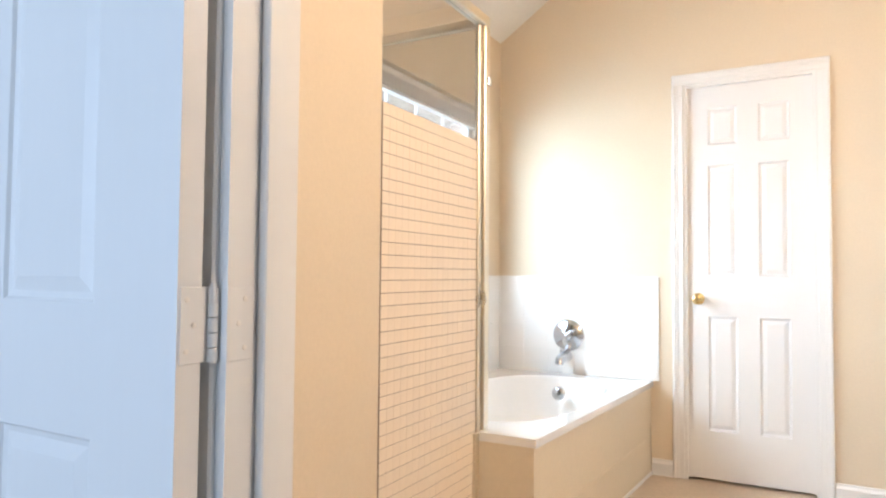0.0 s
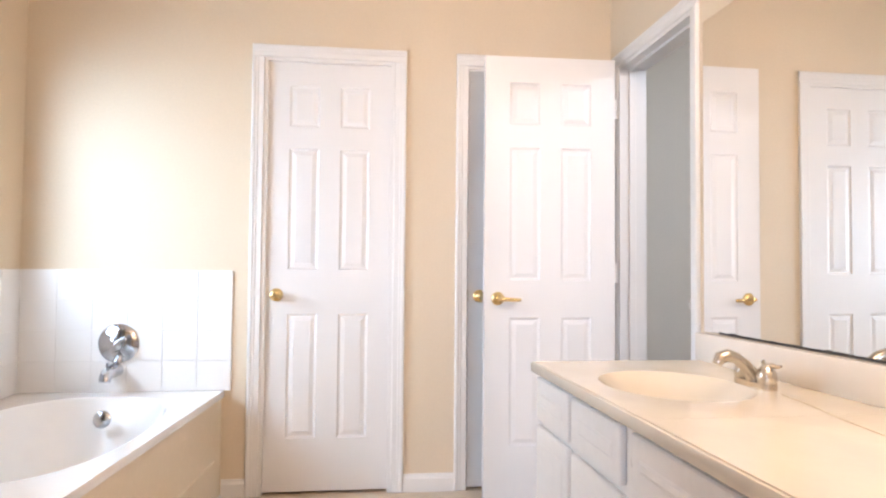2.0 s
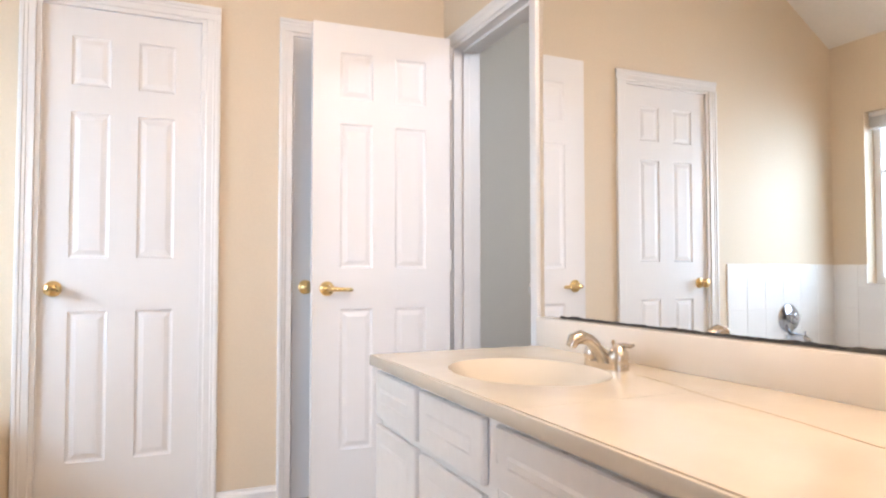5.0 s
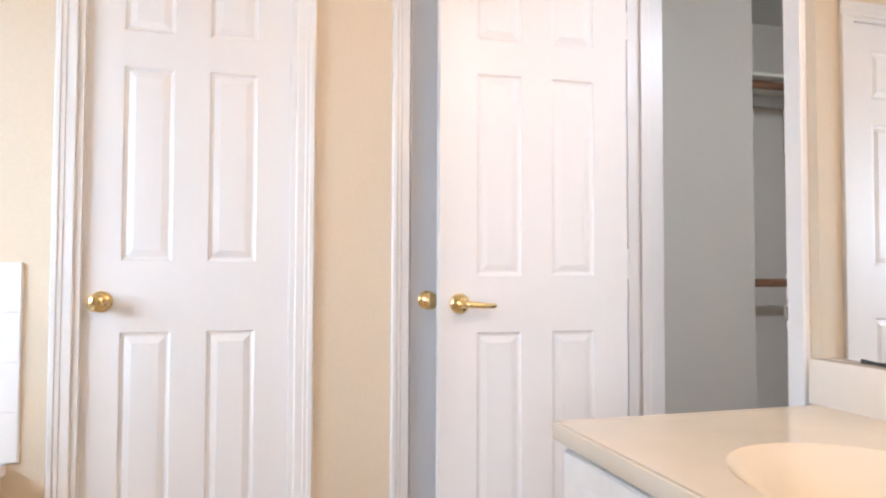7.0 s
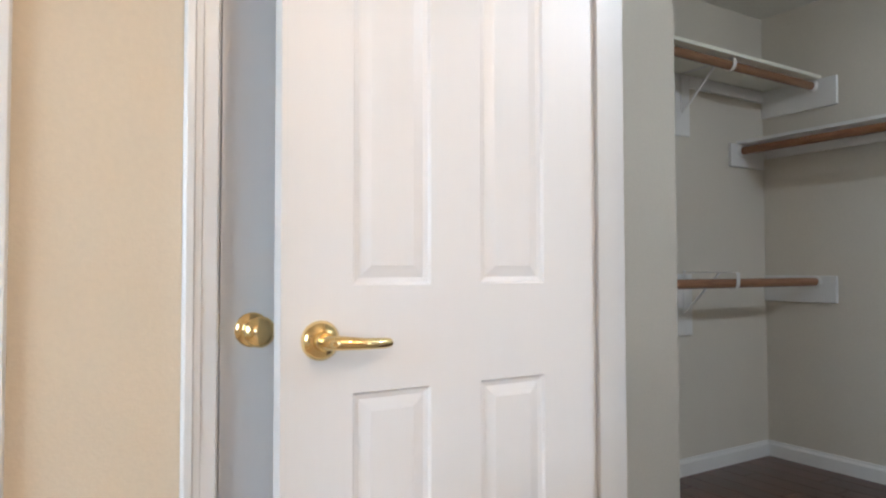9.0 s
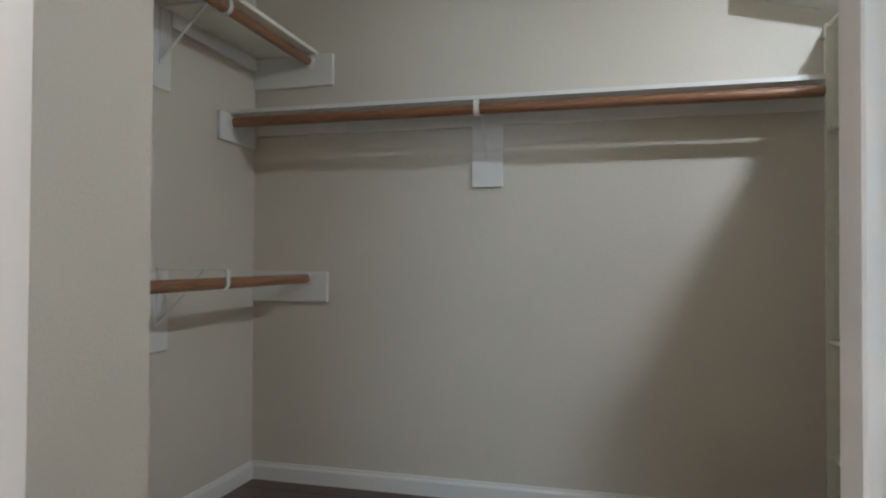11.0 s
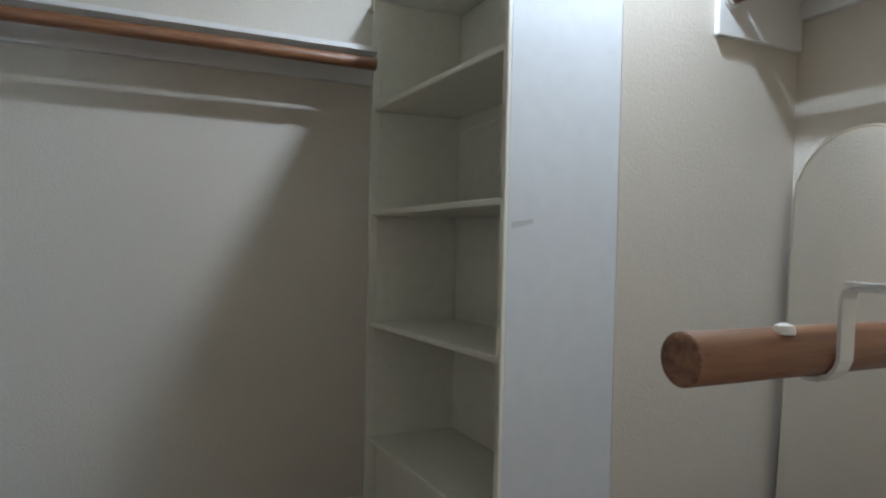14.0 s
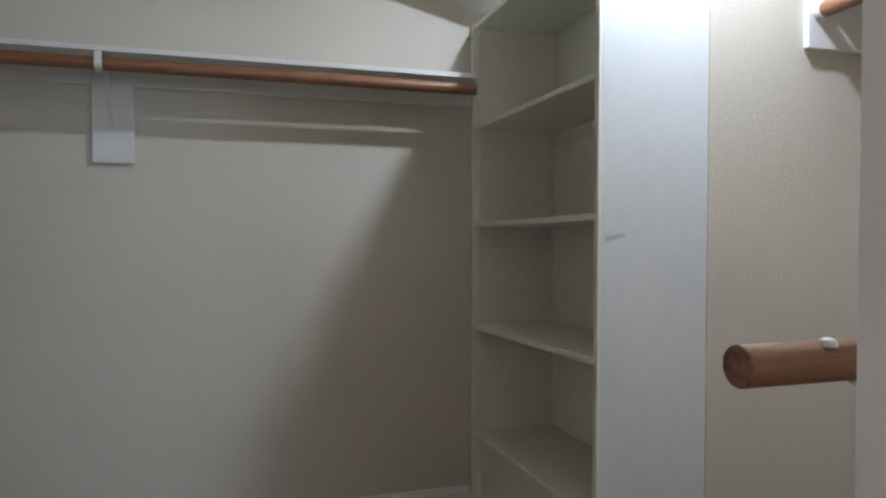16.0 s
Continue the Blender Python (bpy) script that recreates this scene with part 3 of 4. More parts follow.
part("access_panel", skewed(boxed(TUBX - 0.012, TUBX - 0.006, 2.35, FY - 0.12, 0.02, 0.20, bevel=0.002)), SKIRT, tub, "tan access panel low on the skirt")
part("front_trim", skewed(boxed(TUBX - 0.012, TUBX - 0.004, TUBY + 0.004, FY - 0.004, 0.0, 0.018, bevel=0.002)), TRIM, tub)
for _nm, _x, _z, _r in (("overflow_plate", -0.965, 0.415, 0.036),):
    part(_nm, lathe(bmesh.new(), [(_r, 0), (_r, 0.004), (_r * 0.8, 0.010), (0.008, 0.012)], Matrix.Translation((_x, 3.375, _z)) @ pose(0, 0, 0, 78, 0, 0)), CHROME, tub, "round chrome overflow plate", True)
valve = thing("tub_valve", (-0.98, FY - 0.012, 0.71), "round chrome tub mixer on the white tile", "tub faucet")
_m = Matrix.Translation((-0.98, FY - 0.009, 0.708)) @ pose(0, 0, 0, 90, 0, 0)
part("escutcheon", lathe(bmesh.new(), [(0.088, 0), (0.088, 0.004), (0.080, 0.012), (0.045, 0.020), (0.034, 0.024)], _m, 36), CHROME, valve, "", True)
part("dial", lathe(bmesh.new(), [(0.030, 0.024), (0.034, 0.046), (0.031, 0.058), (0.012, 0.064)], _m), CHROME, valve, "faceted chrome dial", True)
part("grip", tube(bmesh.new(), [(-0.98, 3.53, 0.708), (-0.955, 3.527, 0.728), (-0.935, 3.53, 0.740)], [0.009, 0.008, 0.006]), CHROME, valve, "", True)
spout = thing("tub_spout", (-0.985, FY - 0.012, 0.585), "chrome tub spout above the deck", "tub spout")
part("body", tube(bmesh.new(), [(-0.99, FY - 0.009, 0.59), (-0.99, 3.54, 0.592), (-0.99, 3.49, 0.588), (-0.99, 3.465, 0.572), (-0.99, 3.460, 0.555)], [0.033, 0.030, 0.027, 0.025, 0.022], 18), CHROME, spout, "", True)
part("diverter", rod(bmesh.new(), (-0.99, 3.485, 0.61), (-0.99, 3.485, 0.635), 0.006, sides=10), CHROME, spout, "", True)

# tile surround, one piece a tile
surround = new("tile_surround")
tagged(surround, "white glazed square tiles with pale grout above the tub", "tile", kind="structure")
_bm = boxed(LX + 0.002, -0.487, FY - 0.006, FY, 0.49, 1.038)
box(_bm, LX, LX + 0.006, TUBY, FY - 0.006, 0.49, WIN[2])
box(_bm, LX, LX + 0.006, WIN[1], FY - 0.006, WIN[2], 1.038)
part("grout", _bm, GROUT, surround)


def one_tile(w, h, d=0.003):
    bm = boxed(-w / 2, w / 2, -d, 0, -h / 2, h / 2, bevel=0.0008)
    return finish("tile", bm, TILE)


_full = one_tile(0.149, 0.1355)
for _k in range(6):
    for _j in range(4):
        _ob = new("tile", _full)
        _ob.location = (-0.564 - 0.152 * _k, FY - 0.006, 0.56 + 0.1375 * _j)
        _ob.parent = surround
for _k in range(10):
    for _j in range(4):
        _y = FY - 0.09 - 0.152 * _k
        if _y < TUBY + 0.08 or (_j == 3 and _y < WIN[1] + 0.05):
            continue
        _ob = new("tile", _full)
        _ob.location, _ob.rotation_euler = (LX + 0.006, _y, 0.56 + 0.1375 * _j if _j < 3 else 0.972), (0, 0, radians(90))
        _ob.parent = surround

# ---- window over the tub ----
window_1 = new("window_1")
tagged(window_1, "white grid window with raised blind, bright brick outside", "window", kind="structure")
y0, y1, z0, z1 = WIN
_bm = bmesh.new()
for _b in ((y0, y0 + 0.045, z0, z1), (y1 - 0.045, y1, z0, z1), (y0 + 0.045, y1 - 0.045, z0, z0 + 0.045), (y0 + 0.045, y1 - 0.045, z1 - 0.045, z1)):
    box(_bm, LX - 0.13, LX - 0.085, _b[0], _b[1], _b[2], _b[3], bevel=0.003)
part("window_frame", _bm, TRIM, window_1)
part("window_sill", boxed(LX - 0.14, LX + 0.012, y0, y1, z0 - 0.014, z0 + 0.002, bevel=0.003), TRIM, window_1)
_cols, _rows = 4, 3
_pw, _ph = (y1 - y0 - 0.09) / _cols, (z1 - z0 - 0.09) / _rows
for _k in range(1, _cols):
    part("muntin", boxed(LX - 0.115, LX - 0.098, y0 + 0.045 + _pw * _k - 0.009, y0 + 0.045 + _pw * _k + 0.009, z0 + 0.045, z1 - 0.045, bevel=0.003), TRIM, window_1)
for _k in range(1, _rows):
    part("muntin", boxed(LX - 0.114, LX - 0.099, y0 + 0.045, y1 - 0.045, z0 + 0.045 + _ph * _k - 0.009, z0 + 0.045 + _ph * _k + 0.009, bevel=0.003), TRIM, window_1)
for _k in range(_cols):
    for _j in range(_rows):
        _ob = part("pane", boxed(LX - 0.109, LX - 0.105, y0 + 0.047 + _pw * _k, y0 + 0.043 + _pw * (_k + 1), z0 + 0.047 + _ph * _j, z0 + 0.043 + _ph * (_j + 1)), CLEAR, window_1)
        _ob.visible_shadow = False
blind = thing("window_blind", (LX - 0.05, (y0 + y1) / 2, z1 - 0.02), "white slatted blind drawn up at the window head", "blind")
part("head_rail", boxed(LX - 0.075, LX - 0.035, y0 + 0.006, y1 - 0.006, z1 - 0.034, z1 - 0.002, bevel=0.003), TRIM, blind)
for _k in range(9):
    part("slat", boxed(LX - 0.078, LX - 0.032, y0 + 0.01, y1 - 0.01, z1 - 0.041 - 0.006 * _k, z1 - 0.0385 - 0.006 * _k), TRIM, blind)
part("bottom_rail", boxed(LX - 0.074, LX - 0.036, y0 + 0.01, y1 - 0.01, z1 - 0.108, z1 - 0.094, bevel=0.003), TRIM, blind)

# brick reveal of the house outside the window frame
reveal = new("window_reveal")
tagged(reveal, "brown brick reveal outside the tub window", "brick", kind="structure")
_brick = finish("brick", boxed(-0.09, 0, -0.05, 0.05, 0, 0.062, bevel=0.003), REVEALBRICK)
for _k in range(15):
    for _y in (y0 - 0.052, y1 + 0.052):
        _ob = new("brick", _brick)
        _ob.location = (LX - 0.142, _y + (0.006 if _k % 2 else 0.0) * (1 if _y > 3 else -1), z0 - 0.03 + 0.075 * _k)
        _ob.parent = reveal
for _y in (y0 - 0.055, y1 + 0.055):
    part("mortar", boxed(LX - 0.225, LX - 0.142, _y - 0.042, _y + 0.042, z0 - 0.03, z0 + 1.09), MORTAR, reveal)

# brick wall outside the window, its colour paled to stand for blown-out daylight
neighbour = thing("brick_house_wall", (-3.4, 2.8, -0.3), "brick wall outside the window, paled to stand for glaring daylight", "brick wall")
part("mortar", boxed(-3.6, -3.41, -1.5, 7.0, -0.3, 3.4), MORTAR, neighbour)
_bm = bmesh.new()
for _j in range(44):
    for _k in range(34):
        _y = -1.2 + 0.225 * _k + (0.1125 if _j % 2 else 0)
        _z = -0.25 + 0.078 * _j
        box(_bm, -3.43, -3.40 + random.uniform(-0.003, 0.003), _y, _y + 0.213, _z, _z + 0.066)
_ob = part("brick_courses", _bm, BRICK, neighbour, "bricks in running bond, paled for glaring daylight")
tagged(_ob, kind="stuff")


# ---- shower ----
GX, GY0, GY1 = -0.845, 1.452, 2.13
FILM_TOP = 1.525
shower = thing("shower_enclosure", (GX, 1.8, 0), "framed glass shower enclosure with cream checked film", "shower enclosure")
part("curb", boxed(GX - 0.05, GX + 0.03, GY0, TUBY + 0.003, 0, 0.09, bevel=0.006), ACRYLIC, shower, "white curb")
part("header", boxed(GX - 0.022, GX + 0.022, GY0, GY1 + 0.03, 1.955, 1.995, bevel=0.004), GOLD, shower, "pale gold metal header")
part("corner_post", boxed(GX - 0.020, GX + 0.022, GY1 - 0.008, GY1 + 0.032, 0.492, 1.955, bevel=0.004), GOLD, shower, "pale gold metal post")
part("wall_channel", boxed(GX - 0.015, GX + 0.015, GY0, GY0 + 0.012, 0.09, 1.955, bevel=0.002), GOLD, shower)
part("door_stile", boxed(GX - 0.010, GX + 0.012, GY1 - 0.040, GY1 - 0.012, 0.10, 1.95, bevel=0.003), GOLD, shower)
part("lower_post", boxed(GX - 0.016, GX + 0.016, TUBY - 0.032, TUBY + 0.001, 0.09, 0.49, bevel=0.003), GOLD, shower)
# Small chrome block added in place of the bright highlight on the post.
part("clip", boxed(GX + 0.0225, GX + 0.032, GY1 - 0.004, GY1 + 0.022, 1.735, 1.765, bevel=0.002), CHROME, shower, "small chrome block standing for a highlight on the post")
part("return_header", boxed(LX, GX - 0.022, GY1 - 0.006, GY1 + 0.028, 1.955, 1.99, bevel=0.004), GOLD, shower)
part("return_sill", boxed(LX, GX - 0.022, GY1 - 0.004, GY1 + 0.026, 0.491, 0.512, bevel=0.003), GOLD, shower)
_ob = part("return_glass", boxed(LX, GX - 0.022, GY1 + 0.008, GY1 + 0.014, 0.512, 1.955), CLEAR, shower, "clear glass pane over the tub deck")
_ob.visible_shadow = False
_ob = part("door_glass", boxed(GX - 0.003, GX + 0.002, GY0 + 0.013, GY1 - 0.041, 0.10, 1.954), CLEAR, shower, "clear glass door pane")
_ob.visible_shadow = False
film = part("film_backing", boxed(GX + 0.003, GX + 0.0042, GY0 + 0.014, GY1 - 0.042, 0.102, FILM_TOP), FILMLINE, shower, "cream film printed with small squares and dark lines")
# the film's squares
CELL = 0.0355
_sq = finish("film_square", boxed(0, 0.0012, 0.0004, CELL - 0.0003, 0.0010, CELL - 0.0010), CREAMFILM)
_nk, _nj = int((GY1 - 0.043 - GY0 - 0.014) / CELL), int((FILM_TOP - 0.104) / CELL)
_rest = bmesh.new()
for _j in range(_nj):
    for _k in range(_nk + 1):
        _y, _z = GY1 - 0.043 - CELL * (_k + 1), FILM_TOP - CELL * (_j + 1)
        if _y < GY0 + 0.014:
            continue
        if 10 <= _j < 30 and _k >= 2:
            _ob = new("film_square", _sq)
            _ob.location = Vector((GX + 0.0042, _y, _z)) - shower.location
            _ob.parent = shower
        else:
            box(_rest, GX + 0.0042, GX + 0.0054, _y + 0.0004, _y + CELL - 0.0003, _z + 0.0010, _z + CELL - 0.0010)
tagged(part("film_rest", _rest, CREAMFILM, shower), kind="stuff")
stall = thing("shower_stall", (-1.15, 1.4, 0), "plain white shower stall walls and pan", "shower stall")
part("back_panel", boxed(LX + 0.001, LX + 0.012, EY1 + 0.012, GY1 - 0.01, 0.06, 2.40), ACRYLIC, stall)
part("side_panel", boxed(LX + 0.012, -0.922, EY1 + 0.001, EY1 + 0.012, 0.06, 2.40), ACRYLIC, stall)
part("inner_panel", boxed(-0.932, -0.921, EY1 + 0.012, 1.449, 0.06, 2.40), ACRYLIC, stall)
part("pan", boxed(LX + 0.001, -0.90, EY1 + 0.001, TUBY + 0.002, 0.0, 0.06, bevel=0.004), ACRYLIC, stall)

# ---- vanity ----
VX, VY0, VY1, VZ = 0.690, 0.70, 2.675, 0.738
top = thing("countertop", (1.0, 1.7, VZ), "cream cultured marble vanity top with moulded oval sink", "vanity top")
part("slab", basin(bmesh.new(), (VX, WX - 0.001, 1.78, VY1), VZ, (0.955, 2.19), (0.150, 0.205), 0.622, power=2.1, slope=0.62, lip=0.042), MARBLE, top, "cream marble slab with the sink", True)
part("slab", boxed(VX, WX - 0.001, VY0, 1.779, VZ - 0.03, VZ), MARBLE, top)
part("front_lip", boxed(VX - 0.010, VX, VY0, VY1, VZ - 0.034, VZ - 0.001, bevel=0.005, segments=2), MARBLE, top, "rounded marble front edge", True)
part("end_lip", boxed(VX, WX - 0.001, VY1, VY1 + 0.008, VZ - 0.034, VZ - 0.001, bevel=0.004, segments=2), MARBLE, top, "", True)
part("backsplash", boxed(WX - 0.042, WX - 0.001, VY0, VY1 + 0.022, VZ - 0.001, 0.834, bevel=0.004, segments=2), SPLASH, top, "cream marble backsplash", True)
part("drain", lathe(bmesh.new(), [(0.022, 0), (0.022, 0.003), (0.012, 0.004)], Matrix.Translation((0.955, 2.19, 0.6222))), CHROME, top, "", True)
# hairline seam where the slab was patched
_bm = bmesh.new()
_pts = [(1.165 - 0.02 * k + 0.004 * math.sin(k * 1.7), 2.02 - 0.11 * k, VZ + 0.0006) for k in range(9)]
strap(_bm, _pts, (1, 0.2, 0), 0.0011, 0.0004)
part("hairline_crack", _bm, surface("crack_brown", (0.50, 0.38, 0.22), 0.6), top, "thin brown hairline crack")


def door_front(bm, x, ya, yb, za, zb):
    """A raised-panel cabinet front on the plane x, facing -x."""
    box(bm, x - 0.018, x, ya, yb, za, zb, bevel=0.004)
    g, s = 0.030, 0.016
    if yb - ya < 0.12 or zb - za < 0.09:
        return bm
    loops = []
    for inset, out in ((g, 0.0181), (g + 0.004, 0.0150), (g + 0.010, 0.0150), (g + 0.010 + s, 0.0205)):
        loops.append([bm.verts.new((x - out, u, v)) for u, v in ((ya + inset, za + inset), (yb - inset, za + inset), (yb - inset, zb - inset), (ya + inset, zb - inset))])
    for lo, hi in zip(loops, loops[1:]):
        for k in range(4):
            bm.faces.new((lo[k], lo[(k + 1) % 4], hi[(k + 1) % 4], hi[k]))
    bm.faces.new(loops[-1])
    return bm


CXF = VX + 0.030


def cabinet(ya, yb, fronts, label):
    ob = thing("vanity_cabinet", (1.0, (ya + yb) / 2, 0), label, "cabinet", "vanity cabinets")
    bm = boxed(CXF, WX - 0.004, ya, yb, 0.10, VZ - 0.125)
    box(bm, CXF, CXF + 0.02, ya, yb, VZ - 0.125, VZ - 0.031)
    part("body", bm, CABPAINT, ob)
    part("toe_kick", boxed(CXF + 0.06, WX - 0.004, ya, yb, 0.0, 0.10), CABPAINT, ob)
    for name, a, b, c, d in fronts:
        bm = bmesh.new()
        door_front(bm, CXF, a, b, c, d)
        part(name, bm, CABPAINT, ob)
    return ob


_z1 = VZ - 0.052
cabinet(2.31, VY1 - 0.015, [("drawer", 2.335, 2.672, 0.545, _z1), ("door", 2.335, 2.672, 0.125, 0.525)], "white painted cabinet with a drawer over a door")
cabinet(1.905, 2.309, [("drawer", 1.945, 2.315 - 0.01, 0.545, _z1), ("door", 1.945, 2.305, 0.125, 0.525)], "white painted cabinet with a deep drawer over a door")
cabinet(1.30, 1.904, [("false_front", 1.325, 1.885, 0.56, _z1), ("door", 1.325, 1.602, 0.125, 0.54), ("door", 1.61, 1.885, 0.125, 0.54)], "white painted cabinet with a wide front over two doors")
cabinet(VY0 + 0.01, 1.299, [("drawer", VY0 + 0.03, 1.28, 0.56, _z1), ("door", VY0 + 0.03, 1.00, 0.125, 0.54), ("door", 1.008, 1.28, 0.125, 0.54)], "white painted cabinet at the end of the vanity")

# faucet: spout towards the bowl, two levers along the wall
faucet = thing("sink_faucet", (1.165, 2.165, VZ), "worn chrome two-handle centerset faucet on the vanity", "faucet")
fy, fx = 2.145, 1.172
_bm = bmesh.new()
_out = [(fx + 0.026 * math.cos(a), fy + (0.052 if math.sin(a) > 0 else -0.052) + 0.026 * math.sin(a)) for a in [math.pi * 2 * k / 24 for k in range(24)]]
prism(_bm, _out, "z", VZ, VZ + 0.016)
part("base_plate", _bm, NICKEL, faucet, "", True)
for _s in (-1, 1):
    _m = Matrix.Translation((fx, fy + 0.052 * _s, VZ + 0.016))
    part("handle_hub", lathe(bmesh.new(), [(0.025, 0), (0.027, 0.014), (0.025, 0.028), (0.018, 0.041), (0.010, 0.050), (0.006, 0.053)], _m, 18), NICKEL, faucet, "", True)
    part("handle_lever", tube(bmesh.new(), [(fx, fy + 0.052 * _s, VZ + 0.058), (fx + 0.005, fy + 0.068 * _s, VZ + 0.066), (fx + 0.008, fy + 0.088 * _s, VZ + 0.064), (fx + 0.009, fy + 0.100 * _s, VZ + 0.068)], [0.008, 0.007, 0.0055, 0.004], 10), NICKEL, faucet, "", True)
part("spout", tube(bmesh.new(), [(fx, fy, VZ + 0.012), (fx - 0.010, fy, VZ + 0.032), (fx - 0.030, fy, VZ + 0.056), (fx - 0.055, fy, VZ + 0.076), (fx - 0.080, fy, VZ + 0.084), (fx - 0.102, fy, VZ + 0.078), (fx - 0.112, fy, VZ + 0.060)], [0.026, 0.021, 0.017, 0.016, 0.018, 0.018, 0.013], 16), NICKEL, faucet, "", True)
part("lift_rod", rod(rod(bmesh.new(), (fx + 0.024, fy, VZ + 0.014), (fx + 0.024, fy, VZ + 0.062), 0.003, sides=10), (fx + 0.024, fy, VZ + 0.062), (fx + 0.024, fy, VZ + 0.072), 0.006, 0.004, 12), NICKEL, faucet, "", True)

# wall mirror with a desilvered lower edge
MY1 = 2.698
mirror = thing("vanity_mirror", (WX, 1.7, 0.836), "large frameless wall mirror with a blackened lower edge", "mirror")
part("silvered_glass", boxed(WX - 0.005, WX - 0.001, VY0, MY1, 0.836, 1.966), MIRROR, mirror)
_bm = bmesh.new()
_y, _tops = MY1 - 0.10, []
while _y > VY0 + 0.02:
    _tops.append((_y, 0.8365 + 0.0045 + 0.009 * max(0.0, noise.noise(Vector((_y * 9, 3.1, 0)))) + 0.006 * abs(noise.noise(Vector((_y * 31, 1.7, 0)))) + random.uniform(0, 0.0012)))
    _y -= 0.012
for (_a, _p), (_b, _q) in zip(_tops, _tops[1:]):
    _v = [_bm.verts.new((WX - 0.0056, u, w)) for u, w in ((_a, 0.8350), (_b, 0.8350), (_b, _q), (_a, _p))]
    _bm.faces.new(_v)
    _w = [_bm.verts.new((WX - 0.0051, u, w)) for u, w in ((_a, 0.8350), (_b, 0.8350), (_b, _q), (_a, _p))]
    _bm.faces.new(_w[::-1])
part("blackened_edge", _bm, DESILVER, mirror, "ragged dark desilvered strip")
part("mirror_clip", boxed(WX - 0.009, WX, 2.37, 2.40, 1.962, 1.978, bevel=0.002), CHROME, mirror)

# Unseen fixture, added as the source of the bathroom's warm light.
vanity_light = thing("vanity_light", (WX, 1.17, 2.33), "assumed, unseen wall bar with four warm globe bulbs on arms", "wall light")
part("back_plate", boxed(WX - 0.03, WX, 0.74, 1.60, 2.28, 2.38, bevel=0.006), CHROME, vanity_light)
for _y in (0.82, 1.05, 1.28, 1.51):
    part("arm", rod(bmesh.new(), (WX - 0.03, _y, 2.33), (WX - 0.192, _y, 2.33), 0.014, sides=14), CHROME, vanity_light, "", True)
    part("bulb", lathe(bmesh.new(), [(0.012, 0), (0.016, 0.02), (0.040, 0.05), (0.047, 0.075), (0.040, 0.10), (0.02, 0.118), (0.004, 0.122)], Matrix.Translation((WX - 0.19, _y, 2.33)) @ pose(0, 0, 0, 0, -90, 0)), BULB, vanity_light, "glowing warm globe bulb", True)

# ---- closet ----
closet_light = thing("closet_light", (2.61, 1.915, CH), "round bulb in a white ceiling lampholder", "ceiling light")
part("lampholder", lathe(bmesh.new(), [(0.055, 0), (0.055, 0.012), (0.03, 0.022), (0.022, 0.03)], Matrix.Translation((2.61, 1.915, CH)) @ pose(0, 0, 0, 180, 0, 0)), TRIM, closet_light, "", True)

R = 0.0215


def bracket(o, out, drop, reach, label, group, lift=0.026, inner=False):
    """A white steel rod bracket on a wall: o is where its arm meets the wall; out points into the room."""
    o, out = Vector(o) + Vector((0, 0, lift)), Vector(out).normalized()
    across, up = out.cross(Vector((0, 0, 1))), Vector((0, 0, 1))
    ob = thing("rod_bracket", tuple(o), label, "bracket", group)
    part("wall_strap", strap(bmesh.new(), [o + out * 0.0025 + up * 0.012, o + out * 0.0025 - up * drop], across, 0.010, 0.004), TRIM, ob)
    part("arm", strap(bmesh.new(), [o + up * 0.002, o + out * (reach + (-R - 0.006 if inner else R - 0.002)) + up * 0.002], across, 0.008, 0.004), TRIM, ob)
    part("brace", strap(bmesh.new(), [o + out * 0.005 - up * (drop - 0.02), o + out * (reach - 0.075) - up * 0.001], across, 0.007, 0.005), TRIM, ob)
    c = o + out * reach - up * (R + 0.001 + lift)
    if inner:
        near = o + out * (reach - R - 0.0045)
        pts = [near - out * 0.05 - up * 0.0025, near - out * 0.010 - up * 0.0025, near - out * 0.003 - up * 0.005, near - up * 0.012]
        pts += [c + (up * math.sin(a) - out * math.cos(a)) * (R + 0.0045) for a in [radians(8 - 20 * k) for k in range(9)]]
        part("hook", strap(bmesh.new(), pts, across, 0.010, 0.004), TRIM, ob, "curved white hook round the rod")
        return ob
    far = o + out * (reach + R + 0.0035)
    pts = [far - out * 0.006 + up * 0.002, far - out * 0.001 - up * 0.003, far + out * 0.001 - up * 0.010]
    pts += [c + (out * math.cos(a) + up * math.sin(a)) * (R + 0.0045) for a in [radians(8 - 20 * k) for k in range(10)]]
    part("hook", strap(bmesh.new(), pts, across, 0.011, 0.004), TRIM, ob, "curved white hook round the rod")
    return ob


def board(name, bounds, label, category, group=""):
    x0, x1, y0, y1, z0, z1 = bounds
    ob = thing(name, ((x0 + x1) / 2, (y0 + y1) / 2, z0), label, category, group)
    part("board", boxed(*bounds, bevel=0.003), TRIM, ob)
    return ob


def socket(ob, p, axis):
    """A white cup that holds a rod's end."""
    m = Matrix.Translation(p) @ Vector(axis).to_track_quat("Z", "Y").to_matrix().to_4x4()
    part("rod_socket", lathe(bmesh.new(), [(0.032, 0), (0.032, 0.004), (0.028, 0.006), (0.0275, 0.016), (0.023, 0.016)], m), TRIM, ob, "white round rod socket", True)


# left wall: two rods and an upper shelf
RY, RZ1, RZ2 = 4.352, 0.968, 1.998
b = board("rod_end_board", (CX - 0.018, CX, 4.248, CL - 0.001, 0.858, 1.000), "white painted board holding the lower rod end", "board", "rod boards")
socket(b, (CX - 0.018, RY, RZ1), (-1, 0, 0))
